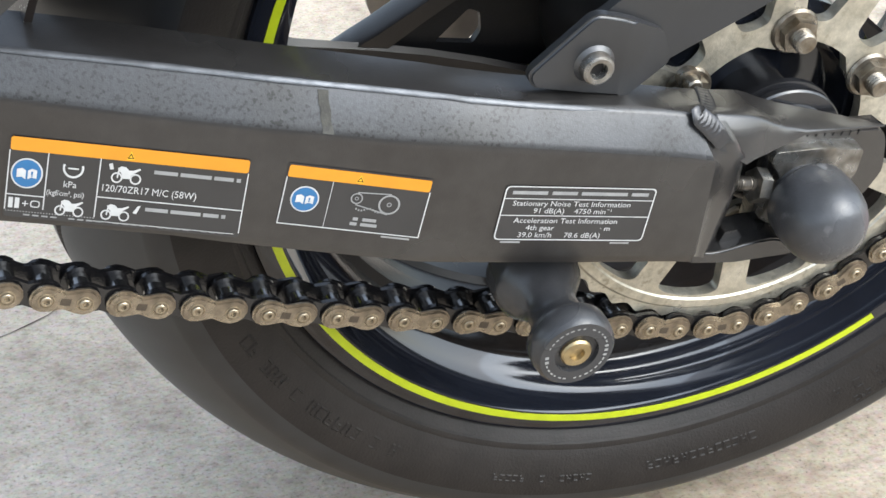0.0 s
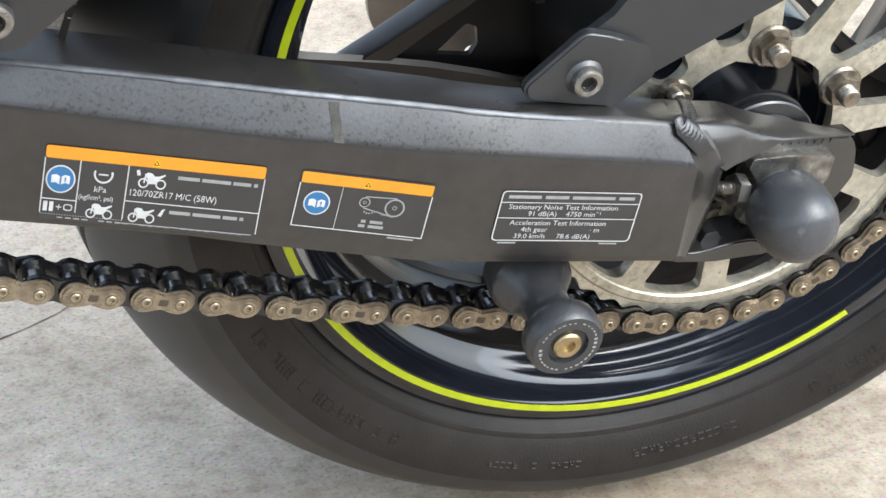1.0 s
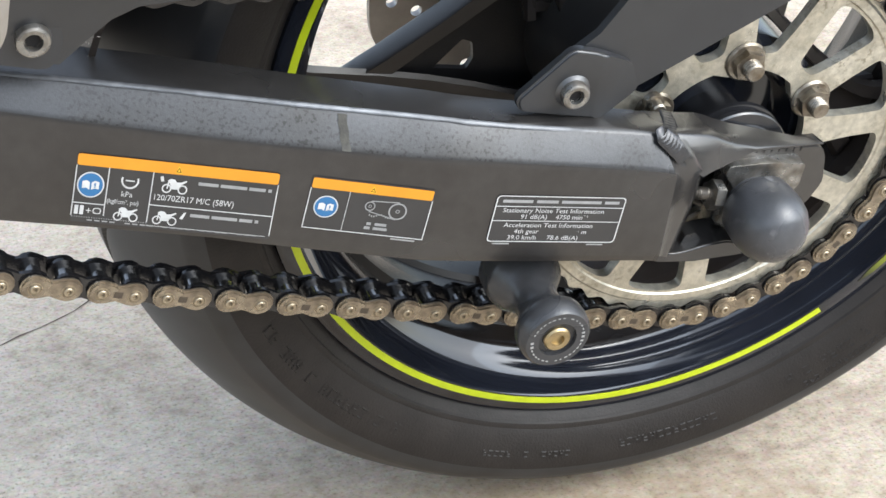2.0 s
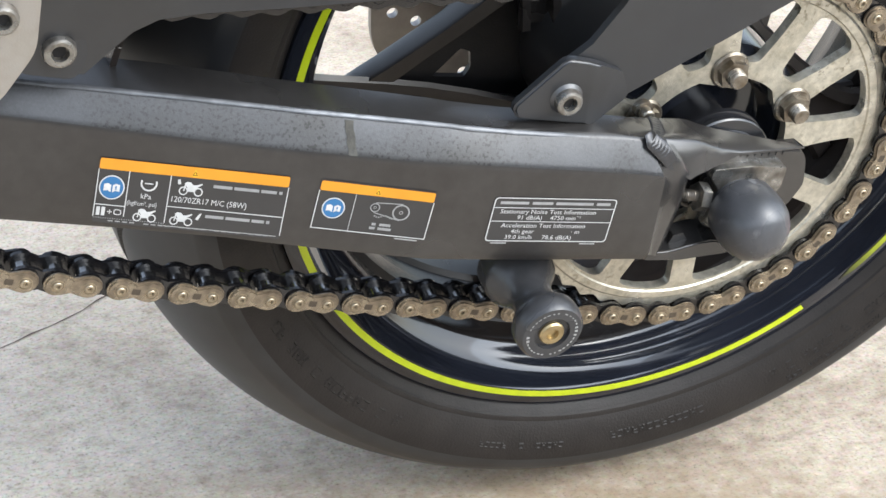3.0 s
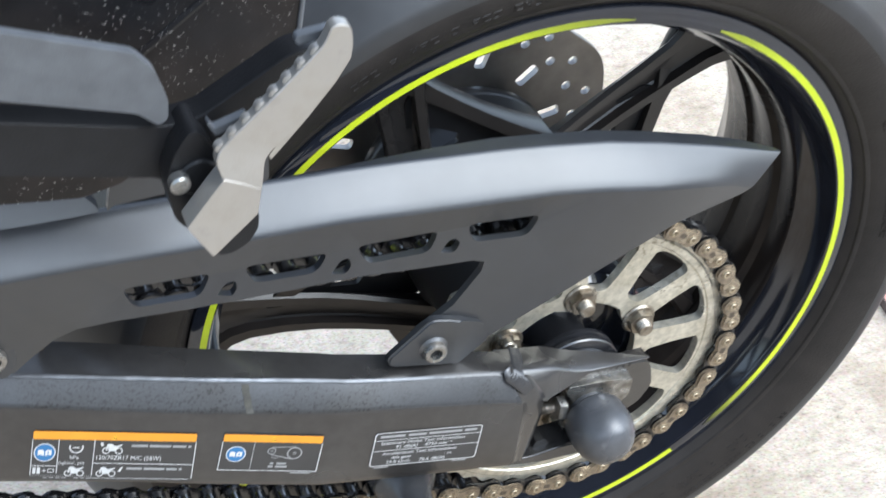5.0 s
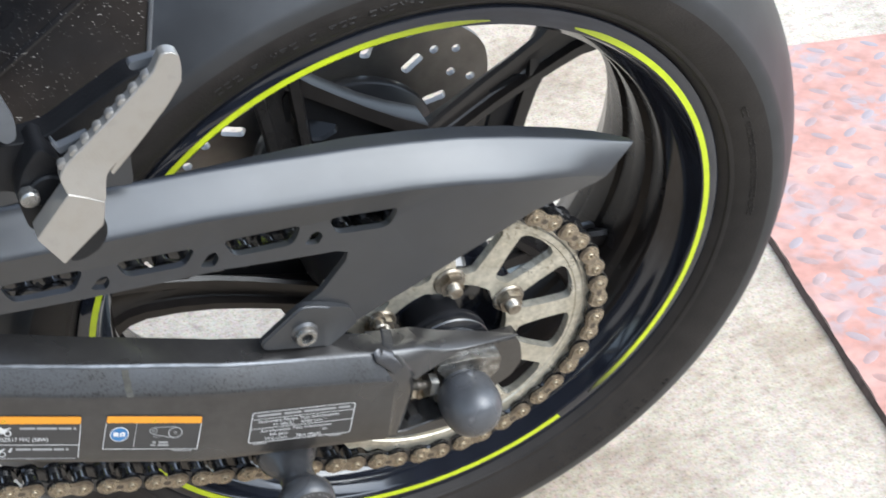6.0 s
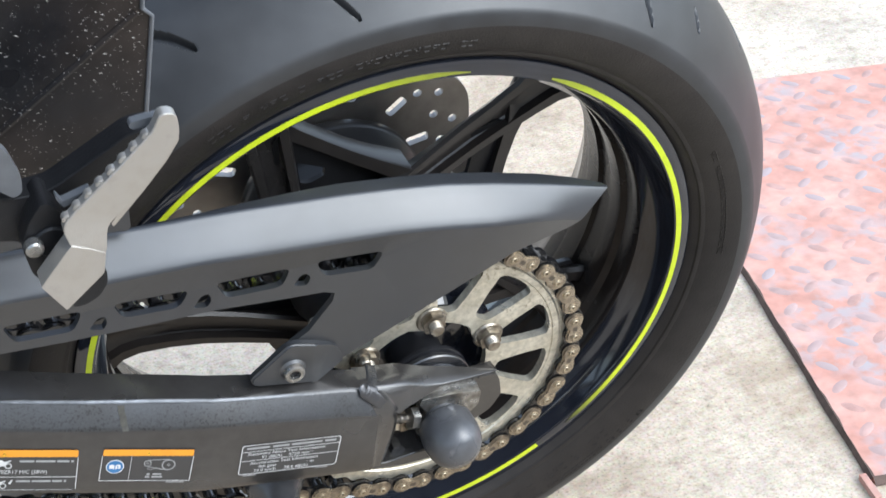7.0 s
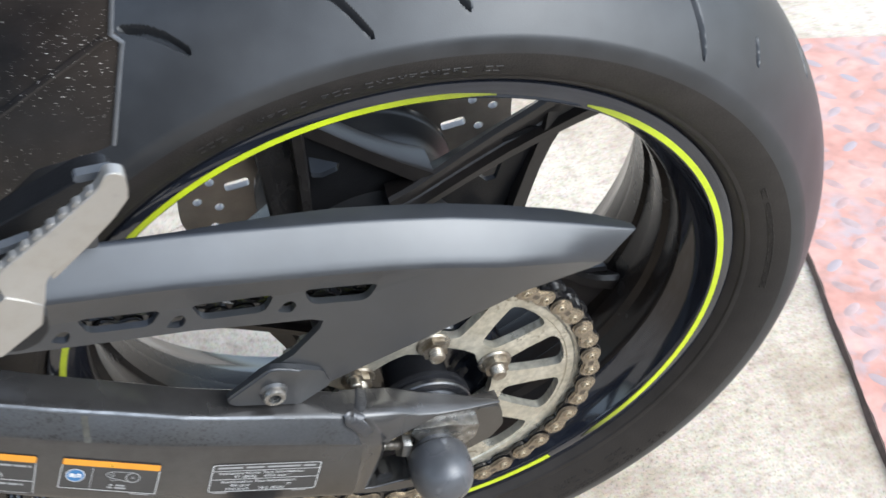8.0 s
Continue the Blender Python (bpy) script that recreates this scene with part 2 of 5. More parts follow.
# ---------------------------------------------------------------- ground
def concrete_material():
    m = bpy.data.materials.new("weathered_concrete")
    m.use_nodes = True
    t = m.node_tree
    n, l = t.nodes, t.links
    p = n["Principled BSDF"]
    tc = n.new("ShaderNodeTexCoord")

    def tex(scale, detail=5, rough=0.55, warp=0.0):
        x = n.new("ShaderNodeTexNoise")
        x.inputs["Scale"].default_value, x.inputs["Detail"].default_value, x.inputs["Roughness"].default_value = scale, detail, rough
        l.new(tc.outputs["Object"], x.inputs["Vector"])
        return x

    def ramp(src, stops):
        r = n.new("ShaderNodeValToRGB")
        while len(r.color_ramp.elements) < len(stops):
            r.color_ramp.elements.new(0.5)
        for e, (pos, c) in zip(r.color_ramp.elements, stops):
            e.position, e.color = pos, (*c, 1)
        l.new(src, r.inputs[0])
        return r

    def blend(a, b, fac, mode="MIX", amount=None):
        x = n.new("ShaderNodeMix")
        x.data_type, x.blend_type = "RGBA", mode
        if amount is None:
            l.new(fac, x.inputs[0])
        else:
            x.inputs[0].default_value = amount
        l.new(a, x.inputs[6])
        l.new(b, x.inputs[7])
        return x.outputs[2]

    big = ramp(tex(2.2, 6, 0.6).outputs[0], [(0.33, (0.40, 0.320, 0.235)), (0.50, (0.505, 0.432, 0.345)), (0.66, (0.56, 0.495, 0.412))])
    mid = ramp(tex(70, 6, 0.7).outputs[0], [(0.30, (0.58, 0.55, 0.53)), (0.47, (0.95, 0.93, 0.91)), (0.55, (1, 1, 1)), (0.72, (1.22, 1.2, 1.17))])
    fine = ramp(tex(330, 4, 0.75).outputs[0], [(0.34, (0.42, 0.40, 0.39)), (0.44, (0.95, 0.94, 0.93)), (0.58, (1.03, 1.03, 1.03)), (0.70, (1.3, 1.28, 1.25))])
    brown = ramp(tex(7, 7, 0.7).outputs[0], [(0.58, (0, 0, 0)), (0.74, (0.55, 0.55, 0.55))])
    tan = n.new("ShaderNodeRGB")
    tan.outputs[0].default_value = (0.30, 0.23, 0.16, 1)
    c = blend(big.outputs[0], mid.outputs[0], None, "MULTIPLY", 0.85)
    c = blend(c, fine.outputs[0], None, "MULTIPLY", 0.9)
    grains = n.new("ShaderNodeMapRange")
    grains.data_type = "FLOAT_VECTOR"
    for k, lo in ((7, 0.30), (8, 0.70), (9, 0.62), (10, 1.38)):
        grains.inputs[k].default_value = (lo, lo, lo)
    l.new(tex(210, 2, 0.6).outputs["Color"], grains.inputs[6])
    c = blend(c, grains.outputs[1], None, "MULTIPLY", 0.22)
    c = blend(c, tan.outputs[0], brown.outputs[0])
    cloud = ramp(tex(9, 5, 0.6).outputs[0], [(0.34, (0.80, 0.80, 0.80)), (0.52, (1, 1, 1)), (0.70, (1.06, 1.06, 1.05))])
    c = blend(c, cloud.outputs[0], None, "MULTIPLY", 0.9)
    # rusty streaks round the tyre's foot and along the steel plate
    place = n.new("ShaderNodeMapping")
    place.vector_type = "TEXTURE"
    place.inputs["Location"].default_value = (-0.05, -0.07, 0)
    place.inputs["Rotation"].default_value = (0, 0, radians(-23))
    place.inputs["Scale"].default_value = (0.46, 0.18, 1)
    l.new(tc.outputs["Object"], place.inputs["Vector"])
    ball = n.new("ShaderNodeTexGradient")
    ball.gradient_type = "SPHERICAL"
    l.new(place.outputs[0], ball.inputs[0])
    streak = n.new("ShaderNodeTexNoise")
    streak.inputs["Scale"].default_value, streak.inputs["Detail"].default_value = 46, 7
    longer = n.new("ShaderNodeMapping")
    longer.inputs["Scale"].default_value = (0.7, 1.2, 1)
    l.new(tc.outputs["Object"], longer.inputs["Vector"])
    l.new(longer.outputs[0], streak.inputs["Vector"])
    edge_at = n.new("ShaderNodeMapping")
    edge_at.vector_type = "TEXTURE"
    edge_at.inputs["Location"].default_value = (0.475, 0.120, 0)
    edge_at.inputs["Rotation"].default_value = (0, 0, radians(-15))
    edge_at.inputs["Scale"].default_value = (0.085, 0.22, 1)
    l.new(tc.outputs["Object"], edge_at.inputs["Vector"])
    oval = n.new("ShaderNodeTexGradient")
    oval.gradient_type = "SPHERICAL"
    l.new(edge_at.outputs[0], oval.inputs[0])
    both = n.new("ShaderNodeMath")
    both.operation = "MAXIMUM"
    stronger = n.new("ShaderNodeMath")
    stronger.operation, stronger.use_clamp = "MULTIPLY", True
    stronger.inputs[1].default_value = 1.7
    l.new(ball.outputs["Fac"], stronger.inputs[0])
    l.new(stronger.outputs[0], both.inputs[0])
    fainter = n.new("ShaderNodeMath")
    fainter.operation = "MULTIPLY"
    fainter.inputs[1].default_value = 0.55
    l.new(oval.outputs["Fac"], fainter.inputs[0])
    l.new(fainter.outputs[0], both.inputs[1])
    near = n.new("ShaderNodeMath")
    near.operation = "MULTIPLY"
    l.new(both.outputs[0], near.inputs[0])
    l.new(ramp(streak.outputs[0], [(0.32, (0.25, 0.25, 0.25)), (0.62, (1, 1, 1))]).outputs[0], near.inputs[1])
    ochre = n.new("ShaderNodeRGB")
    ochre.outputs[0].default_value = (0.27, 0.19, 0.11, 1)
    c = blend(c, ochre.outputs[0], near.outputs[0])
    l.new(c, p.inputs["Base Color"])
    p.inputs["Roughness"].default_value = 0.8
    bp = n.new("ShaderNodeBump")
    bp.inputs["Strength"].default_value, bp.inputs["Distance"].default_value = 0.3, 0.002
    l.new(tex(180, 6, 0.7).outputs[0], bp.inputs["Height"])
    l.new(bp.outputs[0], p.inputs["Normal"])
    return m


CONCRETE = concrete_material()
bm = bmesh.new()
bmesh.ops.create_grid(bm, x_segments=40, y_segments=40, size=60)
ground = part("ground", bm, CONCRETE, None, smooth=0)
tagged(ground, "weathered grey concrete yard with speckles and stains", "ground", kind="structure")

# an unseen plain wall, added behind the camera to darken low reflections
PLASTER = material("grey_plaster", (0.30, 0.29, 0.275), 0.85, 0.0, 30, 0.12, 0.3, 200, second=(0.24, 0.23, 0.215), second_scale=1.5, shine=0.3)
bm = bmesh.new()
box(bm, -9.0, 9.0, -3.6, -3.35, -0.05, 1.0, 0.01)
tagged(part("unseen_wall", bm, PLASTER, None, smooth=0), "unseen plain grey wall added to darken low reflections", "wall", kind="structure")

# the steel chequer plate let into the yard
RED_PAINT = material("worn_pink_red_paint", (0.47, 0.232, 0.178), 0.6, 0.0, 60, 0.18, 0.2, 500, second=(0.53, 0.305, 0.250), second_scale=14)
add_spots(RED_PAINT, 55, 0.44, 0.60, (0.36, 0.315, 0.32), 6, 0.47, 0.60)
LUG_PAINT = material("rubbed_lug_paint", (0.40, 0.235, 0.20), 0.8, 0.0, 60, 0.2, 0.2, 500, second=(0.38, 0.27, 0.25), second_scale=16)


def vary_islands(m, colour, low, high):
    """Blends some of the joined pieces towards another colour."""
    n, l = m.node_tree.nodes, m.node_tree.links
    p = n["Principled BSDF"]
    old = p.inputs["Base Color"].links[0].from_socket
    geo, ran, mix = n.new("ShaderNodeNewGeometry"), n.new("ShaderNodeMapRange"), n.new("ShaderNodeMix")
    ran.inputs[1].default_value, ran.inputs[2].default_value = low, high
    l.new(geo.outputs["Random Per Island"], ran.inputs[0])
    mix.data_type = "RGBA"
    l.new(ran.outputs[0], mix.inputs[0])
    l.new(old, mix.inputs[6])
    mix.inputs[7].default_value = (*colour, 1)
    l.new(mix.outputs[2], p.inputs["Base Color"])


vary_islands(LUG_PAINT, (0.33, 0.28, 0.285), 0.2, 1.0)
RUST = material("rusty_edge", (0.10, 0.066, 0.052), 0.8, 0.2, 80, 0.3, 0.3, 300)
CORNER, PLATE_U, PLATE_V = Vector((0.629, 0.684, 0)), Vector((0.975, -0.222, 0)).normalized(), Vector((-0.254, -0.967, 0)).normalized()


def on_plate(u, v, z):
    q = CORNER + PLATE_U * u + PLATE_V * v
    return (q.x, q.y, z)


floor_plate = new("floor_plate")
tagged(floor_plate, "pink-red painted steel chequer plate lying on concrete", "floor plate", kind="structure")
bm = bmesh.new()
tops = [on_plate(u, v, 0.006) for u, v in ((0, 0), (1.6, 0), (1.6, 0.745), (0, 0.745))]
lows = [(x, y, 0.0) for x, y, _ in tops]
strip([lows, tops], bm, True)
bm.faces.new([v for v in bm.verts if v.co.z > 0.003])
plate = part("sheet", bm, RED_PAINT, floor_plate, smooth=0)
bm = bmesh.new()
rnd = random.Random(4)
for i in range(46):
    for j in range(44):
        u, v = 0.02 + i * 0.0330, 0.02 + j * 0.0330
        if u > 1.2 or v > 0.735:
            continue
        a = radians(45 if (i + j) % 2 else -45) + rnd.uniform(-0.05, 0.05)
        ca, sa = math.cos(a), math.sin(a)
        row0, row1 = [], []
        for k in range(10):
            th = 2 * math.pi * k / 10
            px_, py_ = 0.0122 * math.cos(th), 0.0054 * math.sin(th)
            for s, zz, row in ((1.0, 0.0060, row0), (0.66, 0.0066, row1)):
                row.append(on_plate(u + (px_ * ca - py_ * sa) * s, v + (px_ * sa + py_ * ca) * s, zz))
        strip([row0, row1], bm, True)
        bm.faces.new([bm.verts.new(p) for p in row1])
bmesh.ops.remove_doubles(bm, verts=bm.verts, dist=1e-6)
tagged(part("tread_lug", bm, LUG_PAINT, floor_plate, smooth=60), kind="stuff")
bm = bmesh.new()
strip([[on_plate(-0.0030 + 0.0008 * math.sin(v * 47), v, 0.0008) for v in np.linspace(-0.004, 0.745, 90)],
       [on_plate(-0.0004, v, 0.0070) for v in np.linspace(-0.004, 0.745, 90)],
       [on_plate(0.0008 + 0.0008 * math.sin(v * 61) + 0.0005 * math.sin(v * 173), v, 0.0066) for v in np.linspace(-0.004, 0.745, 90)]], bm)
strip([[on_plate(u, 0.7445, 0.0068) for u in np.linspace(0, 1.6, 30)], [on_plate(u, 0.752, 0.002) for u in np.linspace(0, 1.6, 30)]], bm)
part("rusty_edge", bm, RUST, floor_plate)
bm = bmesh.new()
strip([[on_plate(-0.010, 0.738, z) for z in (0.0, 0.006)], [on_plate(-0.004, 0.738, z) for z in (0.0, 0.006)], [on_plate(-0.002, 0.770, z) for z in (0.0, 0.006)], [on_plate(-0.008, 0.772, z) for z in (0.0, 0.006)], [on_plate(-0.010, 0.738, z) for z in (0.0, 0.006)]], bm)
bm.faces.new([bm.verts.new(on_plate(u, v, 0.006)) for u, v in ((-0.010, 0.738), (-0.004, 0.738), (-0.002, 0.770), (-0.008, 0.772))])
part("corner_tab", bm, RED_PAINT, floor_plate)

# a hairline crack across the concrete
bm = bmesh.new()
rnd = random.Random(9)
row0, row1 = [], []
for i in range(60):
    u = i / 59
    x, y = -0.62 + 0.86 * u, 0.180 + 0.50 * u + rnd.uniform(-0.004, 0.004)
    w = 0.0004 + 0.0008 * rnd.random()
    row0.append((x, y - w, 0.0006))
    row1.append((x, y + w, 0.0006))
strip([row0, row1], bm)
tagged(part("ground_crack", bm, RUST, None, smooth=0), "thin dark crack in the concrete", "crack", kind="structure")

# ---------------------------------------------------------------- motorcycle
# its own axes: x to the rear, y to the right side, z up square to the lower chain run; origin at the rear axle
BIKE = Matrix(((0.96587, 0.06016, 0.25195, 0.0101), (0.00079, 0.97198, -0.23508, 0.0266), (-0.25903, 0.22725, 0.93875, 0.3039), (0, 0, 0, 1)))
# the wheel, sprocket and chain sit slightly askew to the arm's axes
WHEEL = Matrix(((0.99982, -0.00651, -0.01755, 0.0032), (0.00645, 0.99997, -0.00308, 0.0030), (0.01757, 0.00297, 0.99984, 0.0008), (0, 0, 0, 1)))
bike = new("motorcycle")
bike.matrix_world = BIKE
tagged(bike, "black motorcycle leaning on its stand, rear wheel and swingarm in view", "motorcycle")

# ---- tyre
TYRE_R, MID_Y = 0.3110, 0.0090


def tyre_profile():
    pts = [(0.2230, -0.0600), (0.2288, -0.0648), (0.2325, -0.0690), (0.2420, -0.0748), (0.2530, -0.0785), (0.2620, -0.0800), (0.2690, -0.0790)]
    crown = []
    for i in range(141):
        s = -1 + 2 * i / 140
        crown.append((TYRE_R - 0.0385 * abs(s) ** 2.3, MID_Y + 0.0865 * s))
    return pts + crown + [(r, 2 * MID_Y - y) for r, y in reversed(pts)]


# tread cuts as bent lines: angle in degrees and offset across the tread, with half width
GROOVES = [([(136.0, -0.004), (130.2, -0.0127), (124.4, -0.0220), (118.5, -0.0370), (115.0, -0.0527), (112.2, -0.0710)], 0.0019), ([(137.0, -0.0250), (134.9, -0.0322), (133.2, -0.0406), (131.3, -0.0520)], 0.0024),
           ([(105.5, -0.0380), (102.5, -0.0567), (101.0, -0.0655)], 0.0018), ([(75.5, -0.0260), (72.0, -0.0463), (70.2, -0.0589), (68.8, -0.0705)], 0.0018), ([(59.9, -0.0470), (58.8, -0.0590)], 0.0013), ([(49.0, -0.0080), (47.0, -0.0200), (45.2, -0.0300)], 0.0018)]
for k in range(5):
    b = 152 + 43 * k
    GROOVES.append(([(b + 22, -0.004), (b + 13, -0.022), (b + 5, -0.046)], 0.0019))
    GROOVES.append(([(b + 28, 0.070), (b + 22, 0.045), (b + 12, 0.018)], 0.0019))


def groove_depth(a, y):
    """How deep the tread is cut at angles a and offsets y (arrays)."""
    depth = np.zeros_like(a)
    for pts, w in GROOVES:
        ang, off = np.radians([p[0] for p in pts]), np.array([p[1] for p in pts])
        fine = np.linspace(0, len(pts) - 1, 8 * len(pts))
        ga, gy = np.interp(fine, range(len(pts)), ang), np.interp(fine, range(len(pts)), off)
        mid = ang.mean()
        turn = (a - mid + np.pi) % (2 * np.pi) - np.pi
        near = np.nonzero((np.abs(turn) < np.ptp(ang) / 2 + 0.03) & (y > off.min() - 0.008) & (y < off.max() + 0.008))[0]
        if not len(near):
            continue
        qx, qy = turn[near] * TYRE_R, y[near]
        best = np.full(len(near), 1.0)
        for j in range(len(fine) - 1):
            x0, y0, x1, y1 = (ga[j] - mid) * TYRE_R, gy[j], (ga[j + 1] - mid) * TYRE_R, gy[j + 1]
            u = np.clip(((qx - x0) * (x1 - x0) + (qy - y0) * (y1 - y0)) / ((x1 - x0) ** 2 + (y1 - y0) ** 2 + 1e-12), 0, 1)
            d = np.hypot(qx - x0 - u * (x1 - x0), qy - y0 - u * (y1 - y0))
            half = w * (0.25 + 0.75 * math.sin(math.pi * min(1.0, max(0.0, (j + 0.5) / (len(fine) - 1)))) ** 0.5)
            best = np.minimum(best, d - half)
        depth[near] = np.maximum(depth[near], 0.006 * np.clip(0.5 - best / 0.0012, 0, 1))
    return depth


def tyre_mesh():
    prof = np.array(tyre_profile())
    n, k = 2000, len(prof)
    a = np.repeat(np.arange(n) * 2 * np.pi / n, k)
    r, y = np.tile(prof[:, 0], n), np.tile(prof[:, 1], n)
    r = np.where(r > 0.2725, r - groove_depth(a, y), r)
    vs = np.stack([r * np.cos(a), y, r * np.sin(a)], -1)
    i, j = np.meshgrid(np.arange(n), np.arange(k - 1), indexing="ij")
    b, c = i * k + j, ((i + 1) % n) * k + j
    fs = np.stack([b, b + 1, c + 1, c], -1).reshape(-1, 4)
    me = bpy.data.meshes.new("tyre")
    me.from_pydata(vs.tolist(), [], fs.tolist())
    me.update()
    return me


tyre_me = tyre_mesh()
tyre_me.materials.append(RUBBER)
tyre_me.materials.append(SIDEWALL)
strips = len(tyre_profile()) - 1
tyre_me.polygons.foreach_set("material_index", [1 if (i % strips) < 5 or (i % strips) >= strips - 5 else 0 for i in range(len(tyre_me.polygons))])
tyre = part("tyre", tyre_me, RUBBER, bike, "worn black road tyre with shallow curved grooves", smooth=30)
RIM_AT = WHEEL @ Matrix.Translation((0, 0.0088, 0))
tyre.matrix_local = RIM_AT

# ---- rim, spokes, hub
RIM = [(0.2278, -0.0640), (0.2272, -0.0662), (0.2250, -0.0672), (0.2150, -0.0668), (0.2135, -0.0640), (0.2120, -0.0560), (0.2075, -0.0500),
       (0.2055, -0.0470), (0.2000, -0.0420), (0.1985, -0.0380), (0.1992, -0.0300), (0.1985, -0.0230), (0.1945, -0.0190), (0.1935, -0.0150), (0.1938, -0.0040), (0.1968, -0.0010), (0.1968, 0.0140), (0.1938, 0.0170), (0.1935, 0.0330), (0.1945, 0.0370), (0.1985, 0.0410), (0.2000, 0.0560), (0.2075, 0.0680), (0.2130, 0.0820), (0.2272, 0.0845), (0.2278, 0.0780),
       (0.2180, 0.0740), (0.2070, 0.0580), (0.2040, 0.0400), (0.2000, 0.0330), (0.1990, 0.0090), (0.2000, -0.0160), (0.2040, -0.0260), (0.2070, -0.0430), (0.2180, -0.0560)]
rim = part("wheel_rim", lathe(RIM, 180, closed_profile=True), RIM_BLACK, bike, "gloss black cast alloy wheel rim")
rim.matrix_local = RIM_AT
rim.data.materials.append(BARREL_BLACK)
for f in rim.data.polygons:
    if math.hypot(f.center.x, f.center.z) < 0.2005:
        f.material_index = 1


def spoke_beam(name, a, stations, channel, taper):
    """A cast arm: stations of (radius, tangent offset, half width, front, depth), hollowed along its front."""
    ca, sa = math.cos(a), math.sin(a)
    mids = [Vector((r, w)) for r, w, *_ in stations]
    rows = []
    for i, (r, w, hw, yo, deep) in enumerate(stations):
        along = (mids[min(i + 1, len(mids) - 1)] - mids[max(i - 1, 0)]).normalized()
        across = Vector((-along.y, along.x))
        ring = [(-1.0, 0.003), (-0.88, 0.0), (-0.52, 0.0), (-0.44, channel * 0.85), (-0.36, channel), (0.36, channel), (0.44, channel * 0.85), (0.52, 0.0), (0.88, 0.0), (1.0, 0.003),
                (taper, deep - 0.002), (taper * 0.85, deep), (-taper * 0.85, deep), (-taper, deep - 0.002)]
        row = []
        for u, d in ring:
            q = mids[i] + across * (u * hw)
            row.append((q.x * ca - q.y * sa, yo + d, q.x * sa + q.y * ca))
        rows.append(row)
    return part(name, strip(rows, close=True), SPOKE_BLACK, rim, smooth=35)


WEB_HOLE = [(0.1136, -0.0011), (0.0953, -0.0151), (0.0897, -0.0114), (0.09, -0.0007), (0.0945, 0.0052)]
for k in range(5):
    a = radians(59 + 72 * k)
    spoke_beam("spoke", a, [(0.046, 0.0420, 0.0130, -0.016, 0.020), (0.062, 0.0350, 0.0130, -0.013, 0.018), (0.080, 0.0285, 0.0135, -0.009, 0.015), (0.0986, 0.0218, 0.0145, -0.005, 0.013), (0.122, 0.0140, 0.0155, -0.001, 0.012),
                            (0.145, 0.0070, 0.0168, 0.001, 0.012), (0.168, 0.0010, 0.0190, 0.002, 0.012), (0.182, -0.0012, 0.0225, 0.002, 0.014), (0.1965, -0.0020, 0.0310, 0.000, 0.020)], 0.007, 0.62)
    spoke_beam("spoke_strut", a, [(0.194, 0.0150, 0.0080, 0.0115, 0.009), (0.172, 0.0045, 0.0074, 0.0115, 0.009), (0.158, -0.0022, 0.0070, 0.0085, 0.012), (0.150, -0.0060, 0.0066, 0.0025, 0.018), (0.1388, -0.0117, 0.0056, 0.002, 0.018), (0.120, -0.0225, 0.0050, 0.000, 0.018), (0.102, -0.0335, 0.0050, -0.003, 0.018), (0.082, -0.0465, 0.0054, -0.006, 0.020), (0.0618, -0.0600, 0.0066, -0.009, 0.024)], 0.0, 0.8)
    ca, sa = math.cos(a), math.sin(a)
    web = [(0.146, -0.004), (0.120, -0.0215), (0.100, -0.0340), (0.080, -0.0470), (0.060, -0.0580), (0.052, -0.030), (0.052, 0.030), (0.062, 0.0330), (0.080, 0.0270), (0.0986, 0.0200), (0.122, 0.0120), (0.140, 0.0050)]
    part("spoke_web", slab([(r * ca - w * sa, r * sa + w * ca) for r, w in web], [fillet([(r * ca - w * sa, r * sa + w * ca) for r, w in WEB_HOLE], 0.0015, 2)], 0.006, 0.010), CAST_BLACK, rim, smooth=40)
part("hub", solid([(0.0, -0.064), (0.050, -0.064), (0.054, -0.058), (0.056, -0.018), (0.060, -0.010), (0.061, 0.030), (0.0595, 0.050), (0.063, 0.060), (0.069, 0.066), (0.070, 0.070), (0.0695, 0.076), (0.066, 0.081), (0.060, 0.084), (0.0, 0.084)], 96), HUB_GREY, rim, smooth=40)


def tape_strip(a0, a1, r0, r1, taper0=0.0, taper1=0.0):
    n = max(8, int(abs(a1 - a0) / 1.5))
    rows = []
    for i in range(n + 1):
        u = i / n
        a = radians(a0 + (a1 - a0) * u)
        w = 1.0
        if taper0:
            w = min(w, 0.25 + u / taper0)
        if taper1:
            w = min(w, 0.15 + (1 - u) / taper1)
        rm = (r0 + r1) / 2
        rows.append([((rm + s * (r1 - r0) / 2 * w) * math.cos(a), -0.06735 if abs(s) < 1 else -0.06695, (rm + s * (r1 - r0) / 2 * w) * math.sin(a)) for s in (-1, -0.97, 0.97, 1)])
    return strip(rows)


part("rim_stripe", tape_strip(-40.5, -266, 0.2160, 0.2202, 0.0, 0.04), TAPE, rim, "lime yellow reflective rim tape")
GRIMY_TAPE = material("grimy_lime_tape", (0.48, 0.56, 0.012), 0.4, 0.0, 150, 0.08, 0.05, 800)


